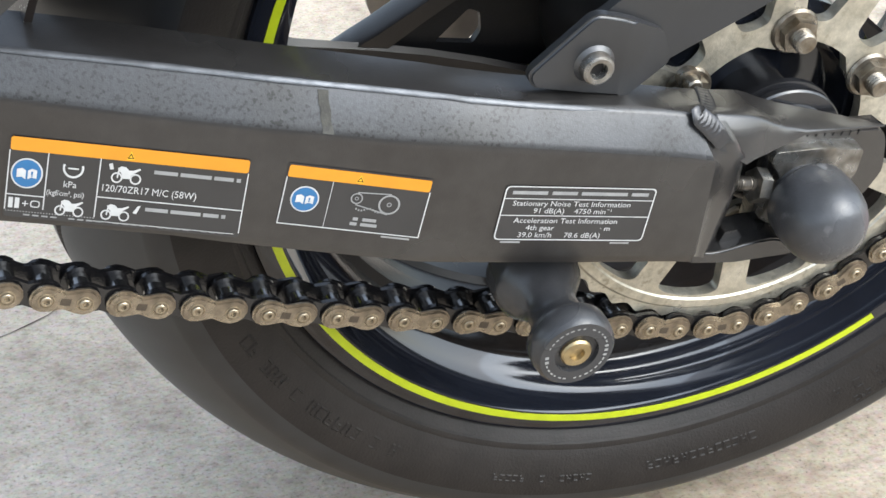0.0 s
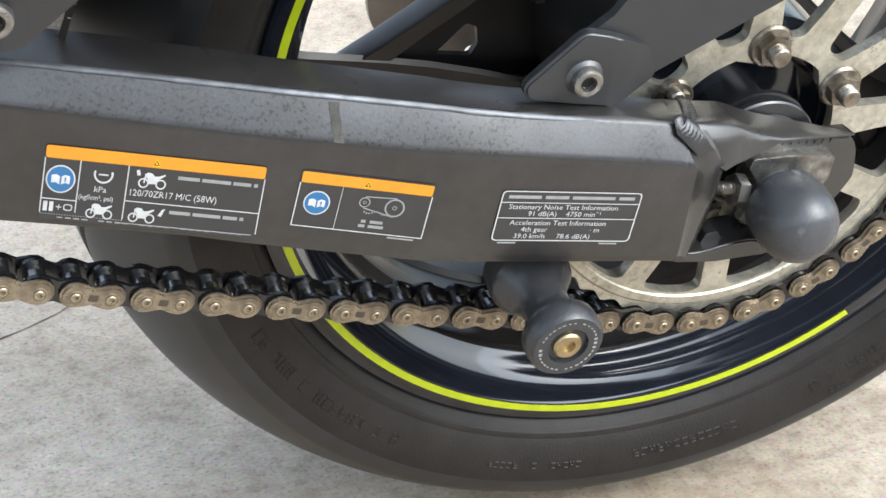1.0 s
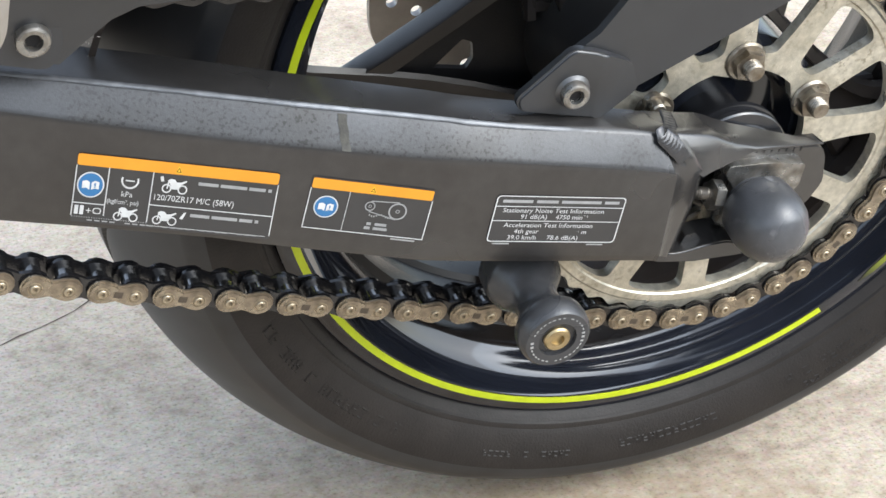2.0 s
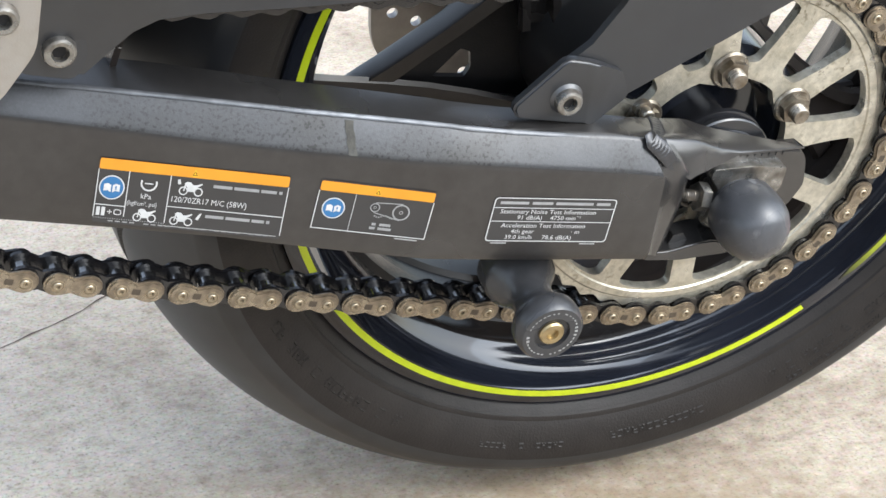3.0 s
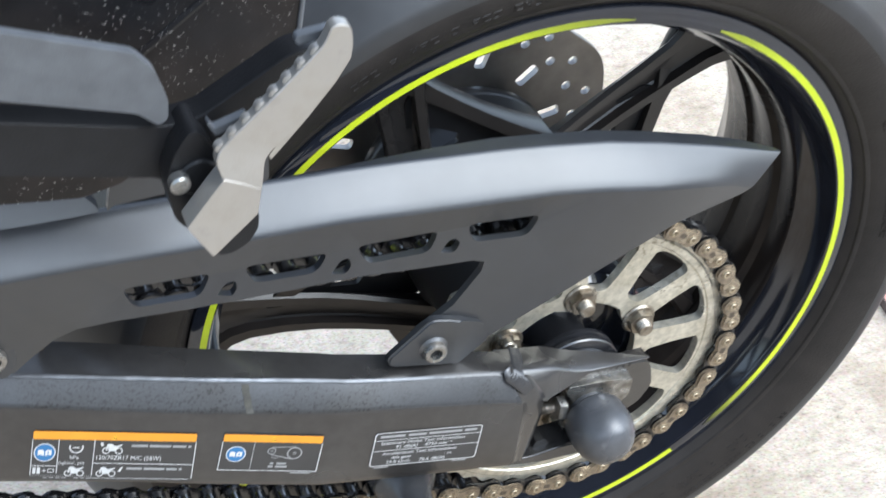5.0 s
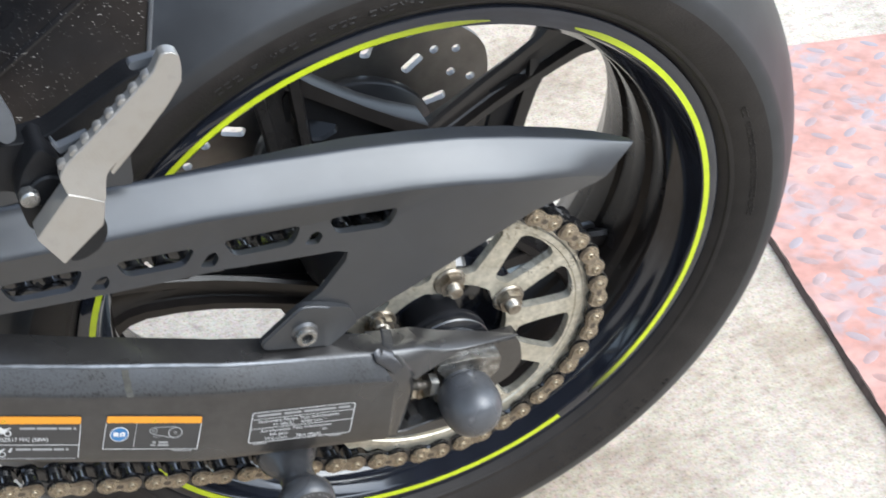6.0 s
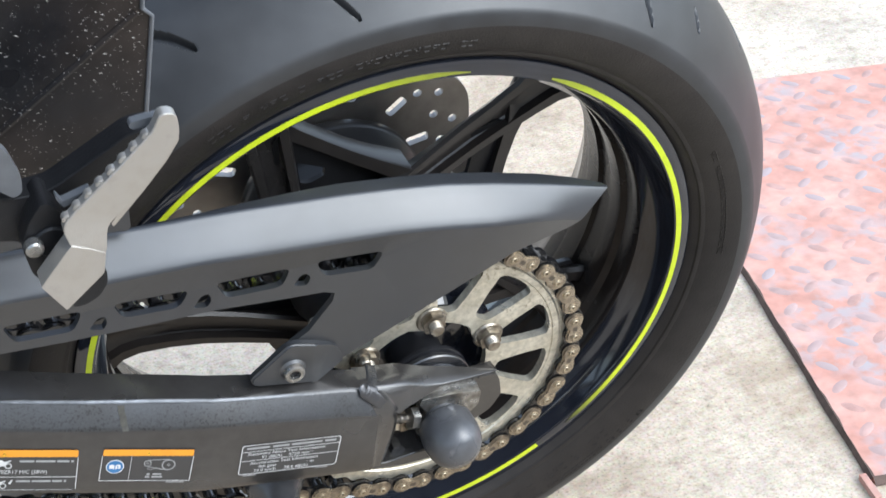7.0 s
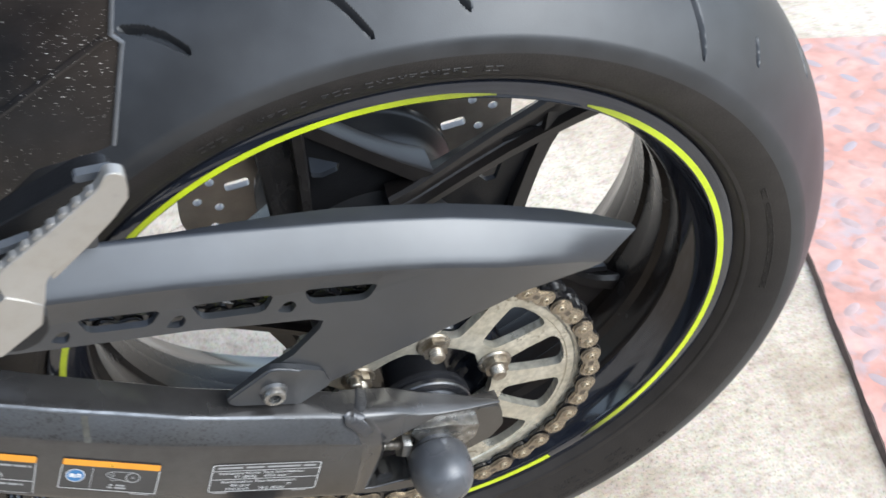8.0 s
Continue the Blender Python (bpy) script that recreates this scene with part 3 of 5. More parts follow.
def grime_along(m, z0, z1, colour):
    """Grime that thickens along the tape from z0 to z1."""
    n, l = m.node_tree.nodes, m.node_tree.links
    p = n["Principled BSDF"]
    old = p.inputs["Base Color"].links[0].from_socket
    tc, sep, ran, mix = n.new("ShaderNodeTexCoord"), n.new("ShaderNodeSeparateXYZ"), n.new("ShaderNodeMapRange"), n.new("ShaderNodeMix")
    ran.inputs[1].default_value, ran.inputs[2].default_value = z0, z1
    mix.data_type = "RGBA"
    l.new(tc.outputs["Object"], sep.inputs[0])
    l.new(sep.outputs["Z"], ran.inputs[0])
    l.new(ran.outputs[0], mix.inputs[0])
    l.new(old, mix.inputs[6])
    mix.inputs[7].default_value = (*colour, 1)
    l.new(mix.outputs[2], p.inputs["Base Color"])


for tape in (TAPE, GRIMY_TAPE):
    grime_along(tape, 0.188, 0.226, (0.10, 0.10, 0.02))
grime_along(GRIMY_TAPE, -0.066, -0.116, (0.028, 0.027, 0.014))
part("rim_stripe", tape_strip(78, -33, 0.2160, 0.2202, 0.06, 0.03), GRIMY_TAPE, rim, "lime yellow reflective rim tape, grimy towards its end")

# ---- brake disc on the far side
holes = []
for k in range(12):
    a = radians(26.5 + 30 * k)
    ca, sa = math.cos(a), math.sin(a)
    slot = fillet([(0.0700, -0.0042), (0.0880, -0.0042), (0.0880, 0.0042), (0.0700, 0.0042)], 0.003, 3)
    holes.append([(r * ca - w * sa, r * sa + w * ca) for r, w in slot])
for k in range(22):
    for rr, off in ((0.1095, 30.4), (0.0972, 37.4)):
        a = radians(off + 360 / 22 * k)
        holes.append(circle(rr * math.cos(a), rr * math.sin(a), 0.0036, 12))
petal = [((0.1245 + 0.0030 * math.cos(10 * th - 0.9)) * math.cos(th), (0.1245 + 0.0030 * math.cos(10 * th - 0.9)) * math.sin(th)) for th in (2 * math.pi * i / 200 for i in range(200))]
brake_disc = part("brake_disc", slab(petal, holes + [circle(0, 0, 0.048, 40)], 0.0960, 0.1010), DISC_STEEL, bike, "drilled petal brake disc", smooth=40)
brake_disc.matrix_local = RIM_AT

# ---- sprocket
TEETH, PITCH = 44, 0.015875
RS = PITCH / 2 / math.sin(math.pi / TEETH)
PHASE = radians(-106.02)
toothed = []
for i in range(TEETH):
    for off, r in ((0.0, RS - 0.0064), (0.16, RS - 0.0058), (0.36, RS - 0.0042), (0.5, RS - 0.0034), (0.64, RS - 0.0042), (0.84, RS - 0.0058)):
        a = PHASE + 2 * math.pi * (i + off) / TEETH
        toothed.append((r * math.cos(a), r * math.sin(a)))
windows = []
for k in range(6):
    for mid in (60 * k, 60 * k + 30):
        pts = [(r * 0.957, a) for r, a in ((0.0600, mid - 6.5), (0.0780, mid - 9.6), (0.0965, mid - 10.6), (0.0990, mid - 7.0), (0.0995, mid), (0.0990, mid + 7.0), (0.0965, mid + 10.6), (0.0780, mid + 9.6), (0.0600, mid + 6.5), (0.0585, mid))]
        windows.append(fillet([(r * math.cos(radians(a)), r * math.sin(radians(a))) for r, a in pts], 0.004, 3))
inner = []
for i in range(72):
    th = 2 * math.pi * i / 72
    r = 0.0468 - 0.0045 * max(0.0, math.cos(6 * (th - radians(45))))
    inner.append((r * math.cos(th), r * math.sin(th)))
sprocket = part("sprocket", slab(toothed, windows + [inner], -0.1065, -0.1005), SPROCKET, bike, "dull zinc-plated chain sprocket, dirty", smooth=35)
sprocket.matrix_local = WHEEL
part("raised_ring", lathe([(0.0962, -0.1064), (0.0971, -0.1074), (0.1012, -0.1074), (0.1026, -0.1064)], 120), SPROCKET, sprocket)
for k in range(6):
    a = radians(40.5 + 60 * k)
    cx, cz = 0.0515 * math.cos(a), 0.0515 * math.sin(a)
    part("washer", solid([(0.0, -0.1062), (0.0106, -0.1062), (0.0110, -0.1072), (0.0100, -0.1084), (0.0, -0.1086)], 28, (cx, cz)), NUT_STEEL, sprocket)
    nut = part("nut", hexagon(cx, cz, 0.0084, -0.1128, -0.1080, a0=a + 0.3), NUT_STEEL, sprocket, "tarnished flange nut", smooth=20)
    part("stud", solid([(0.0, -0.1186), (0.0042, -0.1186), (0.0050, -0.1178), (0.0046, -0.1170), (0.0051, -0.1162), (0.0046, -0.1154), (0.0051, -0.1146), (0.0046, -0.1138), (0.0051, -0.1130), (0.0051, -0.1075), (0, -0.1075)], 20, (cx, cz)), NUT_STEEL, sprocket)
carrier = part("sprocket_carrier", solid([(0.0, -0.0860), (0.0400, -0.0860), (0.0440, -0.0975), (0.0560, -0.0985), (0.0600, -0.0940), (0.0600, -0.0660), (0.0, -0.0640)], 64), RIM_BLACK, bike)
carrier.matrix_local = WHEEL
spacer = part("axle_spacer", solid([(0.0, -0.1245), (0.0225, -0.1245), (0.0235, -0.1215), (0.0290, -0.1205), (0.0297, -0.1196), (0.0297, -0.1168), (0.0272, -0.1158), (0.0272, -0.1144), (0.0300, -0.1134), (0.0300, -0.1106), (0.0270, -0.1096), (0.0205, -0.1080), (0.0205, -0.0850), (0.0, -0.0850)], 56), SPACER, bike, "ringed black axle spacer")
spacer.matrix_local = WHEEL

# ---- drive chain
chain = new("drive_chain")
chain.parent = bike
chain.matrix_local = WHEEL
chain["label"] = "greasy roller chain with bronze outer plates"
CHAIN_Y = -0.1035


def link_outline(r, waist):
    pts = []
    for i in range(9):
        th = radians(-110 + 220 * i / 8)
        pts.append((PITCH / 2 + r * math.cos(th), r * math.sin(th)))
    pts.append((0.0, waist))
    for i in range(9):
        th = radians(70 + 220 * i / 8)
        pts.append((-PITCH / 2 + r * math.cos(th), r * math.sin(th)))
    pts.append((0.0, -waist))
    return pts


def plate_pair_mesh(name, ys, r, waist, mat, chamfer=0.0):
    bm = bmesh.new()
    for y0, y1 in ys:
        slab(link_outline(r, waist), [], y0, y1, bm=bm)
    if chamfer:
        low = min(v.co.y for v in bm.verts)
        bmesh.ops.bevel(bm, geom=[e for e in bm.edges if len(e.link_faces) == 2 and e.calc_face_angle(0) > 1.2 and max(v.co.y for v in e.verts) < low + 1e-5], offset=chamfer, segments=2, affect="EDGES")
    bmesh.ops.recalc_face_normals(bm, faces=bm.faces)
    me = bpy.data.meshes.new(name)
    bm.to_mesh(me)
    bm.free()
    me.materials.append(mat)
    me.shade_smooth()
    me.set_sharp_from_angle(angle=radians(30))
    return me


def solid_mesh(name, profile, n, mat, ends):
    bm = bmesh.new()
    for cx in ends:
        solid(profile, n, (cx, 0), bm=bm)
    bmesh.ops.recalc_face_normals(bm, faces=bm.faces)
    me = bpy.data.meshes.new(name)
    bm.to_mesh(me)
    bm.free()
    me.materials.append(mat)
    me.shade_smooth()
    me.set_sharp_from_angle(angle=radians(35))
    return me


OUTER = plate_pair_mesh("outer_plate", ((-0.0096, -0.0076),), 0.0068, 0.0046, PLATE_BRONZE, 0.0011)
DARK_OUTER = plate_pair_mesh("dark_plate", ((-0.0096, -0.0076),), 0.0068, 0.0046, GREASED, 0.0006)
DARK_PINS = solid_mesh("dark_pins", [(0.0, -0.0106), (0.0024, -0.0109), (0.0031, -0.0104), (0.0033, -0.0093), (0.0029, 0.0106), (0.0, 0.0106)], 14, GREASED, (-PITCH / 2, PITCH / 2))
OUTER_BACK = plate_pair_mesh("back_plate", ((0.0078, 0.0093),), 0.0068, 0.0046, GREASED)
INNER = plate_pair_mesh("inner_plates", ((-0.0066, -0.0046), (0.0046, 0.0066)), 0.0074, 0.0054, GREASED)
ROLLER_STEEL = material("oiled_roller_steel", (0.26, 0.255, 0.25), 0.16, 0.95, 200, 0.3, 0.05, 900, 0.06)
ROLLERS = solid_mesh("rollers", [(0.0, -0.0045), (0.0050, -0.0045), (0.0051, 0.0), (0.0050, 0.0045), (0.0, 0.0045)], 14, ROLLER_STEEL, (-PITCH / 2, PITCH / 2))
PINS = solid_mesh("pins", [(0.0, -0.0090), (0.0011, -0.0090), (0.0013, -0.0107), (0.0021, -0.0108), (0.0025, -0.0104), (0.0026, -0.0094), (0.0030, -0.0094), (0.0031, -0.0101), (0.0035, -0.0100), (0.0036, -0.0093), (0.0029, 0.0106), (0.0, 0.0106)], 14, PIN, (-PITCH / 2, PITCH / 2))


def chain_points():
    """Pin places: along the slack lower run, round the sprocket, and forward along the upper run."""
    step = 2 * math.pi / TEETH
    pts = []
    for i in range(-37, 27):
        a = PHASE + i * step
        if a < radians(-90):
            d = (radians(-90) - a) / step * PITCH
            pts.append((-d, -RS - 0.010 * d + 0.095 * d * d))
        else:
            pts.append((RS * math.cos(a), RS * math.sin(a)))
    x, z = pts[-1]
    for i in range(36):
        x, z = x - PITCH * math.cos(math.atan(0.187)), z - PITCH * math.sin(math.atan(0.187))
        pts.append((x, z))
    return pts


MARK_INK = material("stamped_mark", (0.10, 0.08, 0.06), 0.5, 0.5, 300, 0.2, 0.1, 1500)
bm = bmesh.new()
box(bm, -0.0021, 0.0021, -0.00968, -0.0090, -0.0017, 0.0017)
MARK = bpy.data.meshes.new("stamp")
bm.to_mesh(MARK)
bm.free()
MARK.materials.append(MARK_INK)
PINS_AT = chain_points()
LINK_PARITY = 0
for i in range(len(PINS_AT) - 1):
    (x0, z0), (x1, z1) = PINS_AT[i], PINS_AT[i + 1]
    m = Matrix.Translation(((x0 + x1) / 2, CHAIN_Y, (z0 + z1) / 2)) @ Matrix.Rotation(-math.atan2(z1 - z0, x1 - x0), 4, "Y")
    if (i + LINK_PARITY) % 2 == 0:
        meshes = (("outer_plate", OUTER), ("outer_plate", OUTER_BACK), ("link_pin", PINS)) + ((("plate_stamp", MARK),) if i % 3 else ())
    else:
        meshes = (("inner_link", INNER), ("roller", ROLLERS))
    # outer links of the upper run take the darker plates and pins
    if z0 > 0.03 and x1 < -0.02 and meshes[0][1] is OUTER:
        meshes = (("outer_plate", DARK_OUTER), ("outer_plate", OUTER_BACK), ("link_pin", DARK_PINS))
    for nm, me in meshes:
        ob = new(nm, me)
        ob.parent = chain
        ob.matrix_local = m


# ---- swingarm
FACE, TILT = [(-0.62, -0.0558), (-0.2403, -0.1333), (-0.163, -0.1461), (-0.03, -0.1518)], 0.07


def face_y(x, z):
    """The arm's outer face, which bends twice along its length."""
    return interp(x, FACE) + TILT * z


CREASE = [(-0.62, -0.0400), (-0.3743, -0.0185), (-0.3253, -0.0138), (-0.2742, -0.0088), (-0.2217, -0.0030), (-0.188, 0.0005), (-0.163, 0.0040), (-0.126, 0.0065), (-0.090, 0.0088), (-0.050, 0.0112)]
BOTTOM = [(-0.62, -0.1110), (-0.3632, -0.0743), (-0.3127, -0.0672), (-0.2601, -0.0608), (-0.2049, -0.0568), (-0.1475, -0.0521), (-0.0982, -0.0472), (-0.0400, -0.0407)]
TOP = [(-0.62, -0.0340), (-0.3552, -0.0030), (-0.3298, 0.0002), (-0.302, 0.0038), (-0.249, 0.0100), (-0.1935, 0.0160), (-0.1689, 0.0185), (-0.1352, 0.0200), (-0.108, 0.0220), (-0.0670, 0.0250), (-0.05, 0.0262)]
rows = []
for i in range(61):
    x = -0.62 + (0.62 - 0.037) * i / 60
    zc, zb, zt = interp(x, CREASE), interp(x, BOTTOM), interp(x, TOP)
    wide = interp(x, [(-0.30, 0.0390), (-0.20, 0.0350), (-0.06, 0.0300)])
    ring = [(x, face_y(x, zb + 0.007), zb + 0.007), (x, face_y(x, zc - 0.003), zc - 0.003), (x, face_y(x, zc) + 0.0004, zc), (x, face_y(x, zc + 0.002) + 0.0018, zc + 0.002),
            (x, face_y(x, zt) + 0.0080, zt - 0.0014), (x, face_y(x, zt) + 0.0090, zt - 0.0005), (x, face_y(x, zt) + 0.0102, zt), (x, face_y(x, zt) + 0.0118, zt + 0.0003), (x, face_y(x, zt) + wide - 0.003, zt + 0.0005), (x, face_y(x, zt) + wide, zt - 0.003),
            (x, face_y(x, zb) + 0.039, zb + 0.004), (x, face_y(x, zb) + 0.035, zb), (x, face_y(x, zb) + 0.007, zb), (x, face_y(x, zb) + 0.002, zb + 0.0018)]
    skew = max(0.0, (i - 48) / 12)
    ring = [(px_ + skew * interp(pz_, [(-0.0353, -0.0046), (-0.0281, -0.0063), (-0.0171, -0.0081), (-0.0035, -0.0103), (0.007, -0.0126), (0.0128, -0.0157), (0.019, -0.0212), (0.0256, -0.0267)]), py_, pz_) for px_, py_, pz_ in ring]
    rows.append(ring)
bm = strip(rows, close=True)
bm.verts.ensure_lookup_table()
bm.faces.new([v for v in bm.verts[-14:]])
swingarm = part("swingarm", bm, ARM_PAINT, bike, "satin charcoal box-section swingarm, scuffed and speckled", smooth=28)
# bevel faces get the worn paint, its base lightened for the light they catch
swingarm.data.materials.append(ARM_WORN_LIT)
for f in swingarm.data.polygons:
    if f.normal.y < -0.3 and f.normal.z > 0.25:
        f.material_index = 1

# pale strip that paints the sky's highlight along the arm's upper crease
EDGE_GLINT = material("painted_edge_glint", (0.115, 0.119, 0.127), 0.42, 0.6, 120, 0.3, 0.1, 900, 0.1, second=(0.070, 0.071, 0.075), second_scale=14)
rows = []
for i in range(80):
    x = -0.40 + 0.334 * i / 79
    zt = interp(x, TOP)
    waver = 0.00025 * math.sin(i * 0.9) * math.sin(i * 0.23 + 1)
    rows.append([(x, face_y(x, zt) + 0.0076, zt - 0.0009 - waver), (x, face_y(x, zt) + 0.0080, zt + 0.0003), (x, face_y(x, zt) + 0.0096 + waver, zt + 0.0008)])
part("edge_glint", strip(rows), EDGE_GLINT, swingarm, "bright strip painted as the glint along the upper crease", smooth=60)
# the forged end behind the weld: a shoulder that thins towards the rear, an axle plate and a lip below
SHOULDER = [((-0.0640, -0.1190, 0.0256), (-0.0660, -0.1405, 0.0262), (-0.0600, -0.1470, 0.0120)), ((-0.0500, -0.1190, 0.0264), (-0.0535, -0.1400, 0.0270), (-0.0460, -0.1475, 0.0140)), ((-0.0340, -0.1190, 0.0280), (-0.0350, -0.1385, 0.0270), (-0.0335, -0.1475, 0.0092)),
            ((-0.0280, -0.1190, 0.0273), (-0.0270, -0.1375, 0.0255), (-0.0290, -0.1455, 0.0110)), ((-0.0222, -0.1190, 0.0260), (-0.0200, -0.1363, 0.0232), (-0.0220, -0.1428, 0.0128)), ((-0.0120, -0.1195, 0.0247), (-0.0125, -0.1353, 0.0214), (-0.0140, -0.1395, 0.0150)),
            ((0.0030, -0.1200, 0.0240), (-0.0005, -0.1340, 0.0203), (-0.0010, -0.1347, 0.0188)), ((0.0185, -0.1210, 0.0234), (0.0202, -0.1312, 0.0220), (0.0202, -0.1316, 0.0210)), ((0.0439, -0.1245, 0.0231), (0.0438, -0.1268, 0.0234), (0.0438, -0.1269, 0.0226))]
rows = []
for far, crease, low in SHOULDER:
    far, crease, low = Vector(far), Vector(crease), Vector(low)
    thin = interp(far.x, [(-0.03, 0.010), (0.044, 0.004)])
    rows.append([far + Vector((0, 0.001, -thin)), far + Vector((0, 0, -0.0008)), far + Vector((0, -0.001, 0)), far.lerp(crease, 0.5), crease.lerp(far, 0.07) + Vector((0, 0, 0.0001)), crease.lerp(low, 0.07), crease.lerp(low, 0.5), low, low + Vector((0, 0.011, -0.001))])
bm = strip(rows, close=True)
bm.verts.ensure_lookup_table()
bm.faces.new(bm.verts[:9])
bm.faces.new(bm.verts[-9:])
part("end_shoulder", bm, ARM_PAINT, swingarm, smooth=32)
AXLE_PLATE = [(-0.0180, 0.0118), (-0.0110, 0.0150), (-0.0010, 0.0186), (0.0202, 0.0208), (0.0425, 0.0222), (0.0480, 0.0160), (0.0552, 0.0005), (0.0515, -0.0130), (0.0300, -0.0320), (0.0080, -0.0360), (-0.0060, -0.0320), (-0.0085, -0.0200), (-0.0105, 0.0000)]
bm = slab(fillet(AXLE_PLATE, 0.003, 2), [], -0.1335, -0.1245, at=lambda x, z: 0.115 * max(-0.010, x))
bmesh.ops.bevel(bm, geom=[e for e in bm.edges if len(e.link_faces) == 2 and e.calc_face_angle(0) > 1.2 and max(v.co.y for v in e.verts) < -0.1262], offset=0.0009, segments=2, affect="EDGES", clamp_overlap=True)
part("axle_plate", bm, ARM_PAINT, swingarm, smooth=40)
for i in range(7):
    bm = bmesh.new()
    x = 0.0010 + i * 0.0046
    y = -0.1335 + 0.115 * x
    box(bm, x, x + 0.0006, y - 0.0002, y + 0.0006, 0.0172 + 0.00035 * i, 0.0196 + 0.00035 * i)
    part("scale_mark", bm, CAST_BLACK, swingarm, smooth=0)
LIP = [(-0.0400, -0.0360), (-0.0300, -0.0352), (-0.0239, -0.0330), (-0.0134, -0.0282), (-0.0031, -0.0250), (0.0160, -0.0275), (0.0090, -0.0330), (-0.0041, -0.0362), (-0.0168, -0.0398), (-0.0400, -0.0420)]
bm = slab(fillet(LIP, 0.003, 2), [], -0.1500, -0.1300)
bmesh.ops.bevel(bm, geom=[e for e in bm.edges if len(e.link_faces) == 2 and e.calc_face_angle(0) > 1.2 and max(v.co.y for v in e.verts) < -0.145], offset=0.0025, segments=3, affect="EDGES", clamp_overlap=True)
part("end_lip", bm, ARM_PAINT, swingarm, smooth=45)
part("stop_screw", hexagon(-0.0205, -0.0310, 0.0052, -0.1445, -0.1350, a0=0.4), ARM_PAINT, swingarm, smooth=20)


def refined(points, steps):
    """Straight runs between the points, cut into short steps."""
    out = []
    for a, b in zip(points, points[1:]):
        out += [tuple(Vector(a).lerp(Vector(b), j / steps)) for j in range(steps)]
    return out + [tuple(points[-1])]


bead = [Vector(p) for p in refined([(-0.0500, -0.1195, 0.0268), (-0.0515, -0.1270, 0.0271), (-0.0535, -0.1335, 0.0270), (-0.0550, -0.1385, 0.0266), (-0.063, -0.1429, 0.0273), (-0.0578, -0.1449, 0.0246), (-0.0528, -0.1467, 0.0214), (-0.0485, -0.148, 0.0178)], 14)]
rows = []
for i, c in enumerate(bead):
    u = i / (len(bead) - 1)
    lift = Vector((0, -interp(u, [(0.40, 0.05), (0.55, 0.8), (1.0, 1.0)]), interp(u, [(0.40, 1.0), (0.55, 0.6), (1.0, 0.25)]))).normalized()
    along = (bead[min(i + 1, len(bead) - 1)] - bead[max(i - 1, 0)]).normalized()
    side = along.cross(lift).normalized()
    wide = interp(u, [(0.0, 0.0036), (0.55, 0.0044), (0.8, 0.0044), (1.0, 0.0034)])
    tall = interp(u, [(0.0, 0.0009), (0.6, 0.0011), (0.85, 0.0009), (1.0, 0.0002)])
    row = []
    for k in range(13):
        v = k / 6 - 1
        lap = ((i / 5.0 - 0.9 * (1 - v * v)) % 1.0)
        row.append(c + side * (wide * v) + lift * (tall * (1 - v * v) ** 0.6 * (0.72 + 0.28 * lap) - 0.0005))
    rows.append(row)
part("weld_bead", strip(rows), WELD, swingarm, "rippled weld bead", smooth=55)
POST = [((-0.0637, -0.1404, 0.0256), (-0.0478, -0.1405, 0.025)),
        ((-0.0582, -0.1448, 0.019), (-0.0418, -0.1445, 0.0192)),
        ((-0.0527, -0.1491, 0.0128), (-0.0352, -0.1466, 0.0127)),
        ((-0.0496, -0.1505, 0.007), (-0.0327, -0.1455, 0.0039)),
        ((-0.0473, -0.1513, -0.0035), (-0.0303, -0.145, -0.0064)),
        ((-0.0451, -0.1523, -0.0171), (-0.0293, -0.145, -0.0181)),
        ((-0.0433, -0.1532, -0.0281), (-0.0298, -0.146, -0.0279)),
        ((-0.0416, -0.1538, -0.0353), (-0.0304, -0.1475, -0.0392))]
rows = []
for edge, rim_edge in POST:
    a, b = Vector(edge), Vector(rim_edge)
    rows.append([a + Vector((-0.004, 0.004, 0)), a + Vector((0, 0.0003, 0))] + [a.lerp(b, u) + Vector((0, h, 0)) for u, h in ((0.18, 0.0005), (0.4, 0.0002), (0.62, -0.0005), (0.82, -0.0007))] + [b, b + Vector((0.0004, 0.002, 0)), b + Vector((-0.001, 0.018, 0))])
part("end_post", strip(rows), ARM_PAINT, swingarm, smooth=60)

BLOCK = [(-0.0145, 0.0112), (0.0062, 0.0157), (0.0285, 0.0176), (0.0308, 0.0043), (0.0200, -0.0150), (0.0000, -0.0250), (-0.0066, -0.0236), (-0.0045, -0.0120), (-0.0070, -0.0006), (-0.0145, 0.0060)]
bm = slab(fillet(BLOCK, 0.002, 2), [], -0.1392, -0.1280)
bmesh.ops.bevel(bm, geom=[e for e in bm.edges if len(e.link_faces) == 2 and e.calc_face_angle(0) > 1.2 and max(v.co.y for v in e.verts) < -0.137], offset=0.0008, segments=2, affect="EDGES", clamp_overlap=True)
part("adjuster_block", bm, STEEL, swingarm, "bare metal chain adjuster block")
bm = bmesh.new()
tube([(-0.0390 + 0.0004 * i, -0.1385, -0.0072 + 0.00003 * i) for i in range(64)], lambda u: 0.0030 + 0.0004 * math.sin(u * 44 * math.pi), 12, bm)
part("adjuster_bolt", bm, STEEL, swingarm)
bm = bmesh.new()
ring0 = [(-0.0180, -0.1385 + 0.0078 * math.cos(radians(60 * k + 8)), -0.0062 + 0.0078 * math.sin(radians(60 * k + 8))) for k in range(6)]
ring1 = [(x + 0.0055, y, z) for x, y, z in ring0]
strip([ring0, ring1], bm, True)
bm.faces.new([bm.verts.new(p) for p in ring0])
bm.faces.new([bm.verts.new(p) for p in ring1])
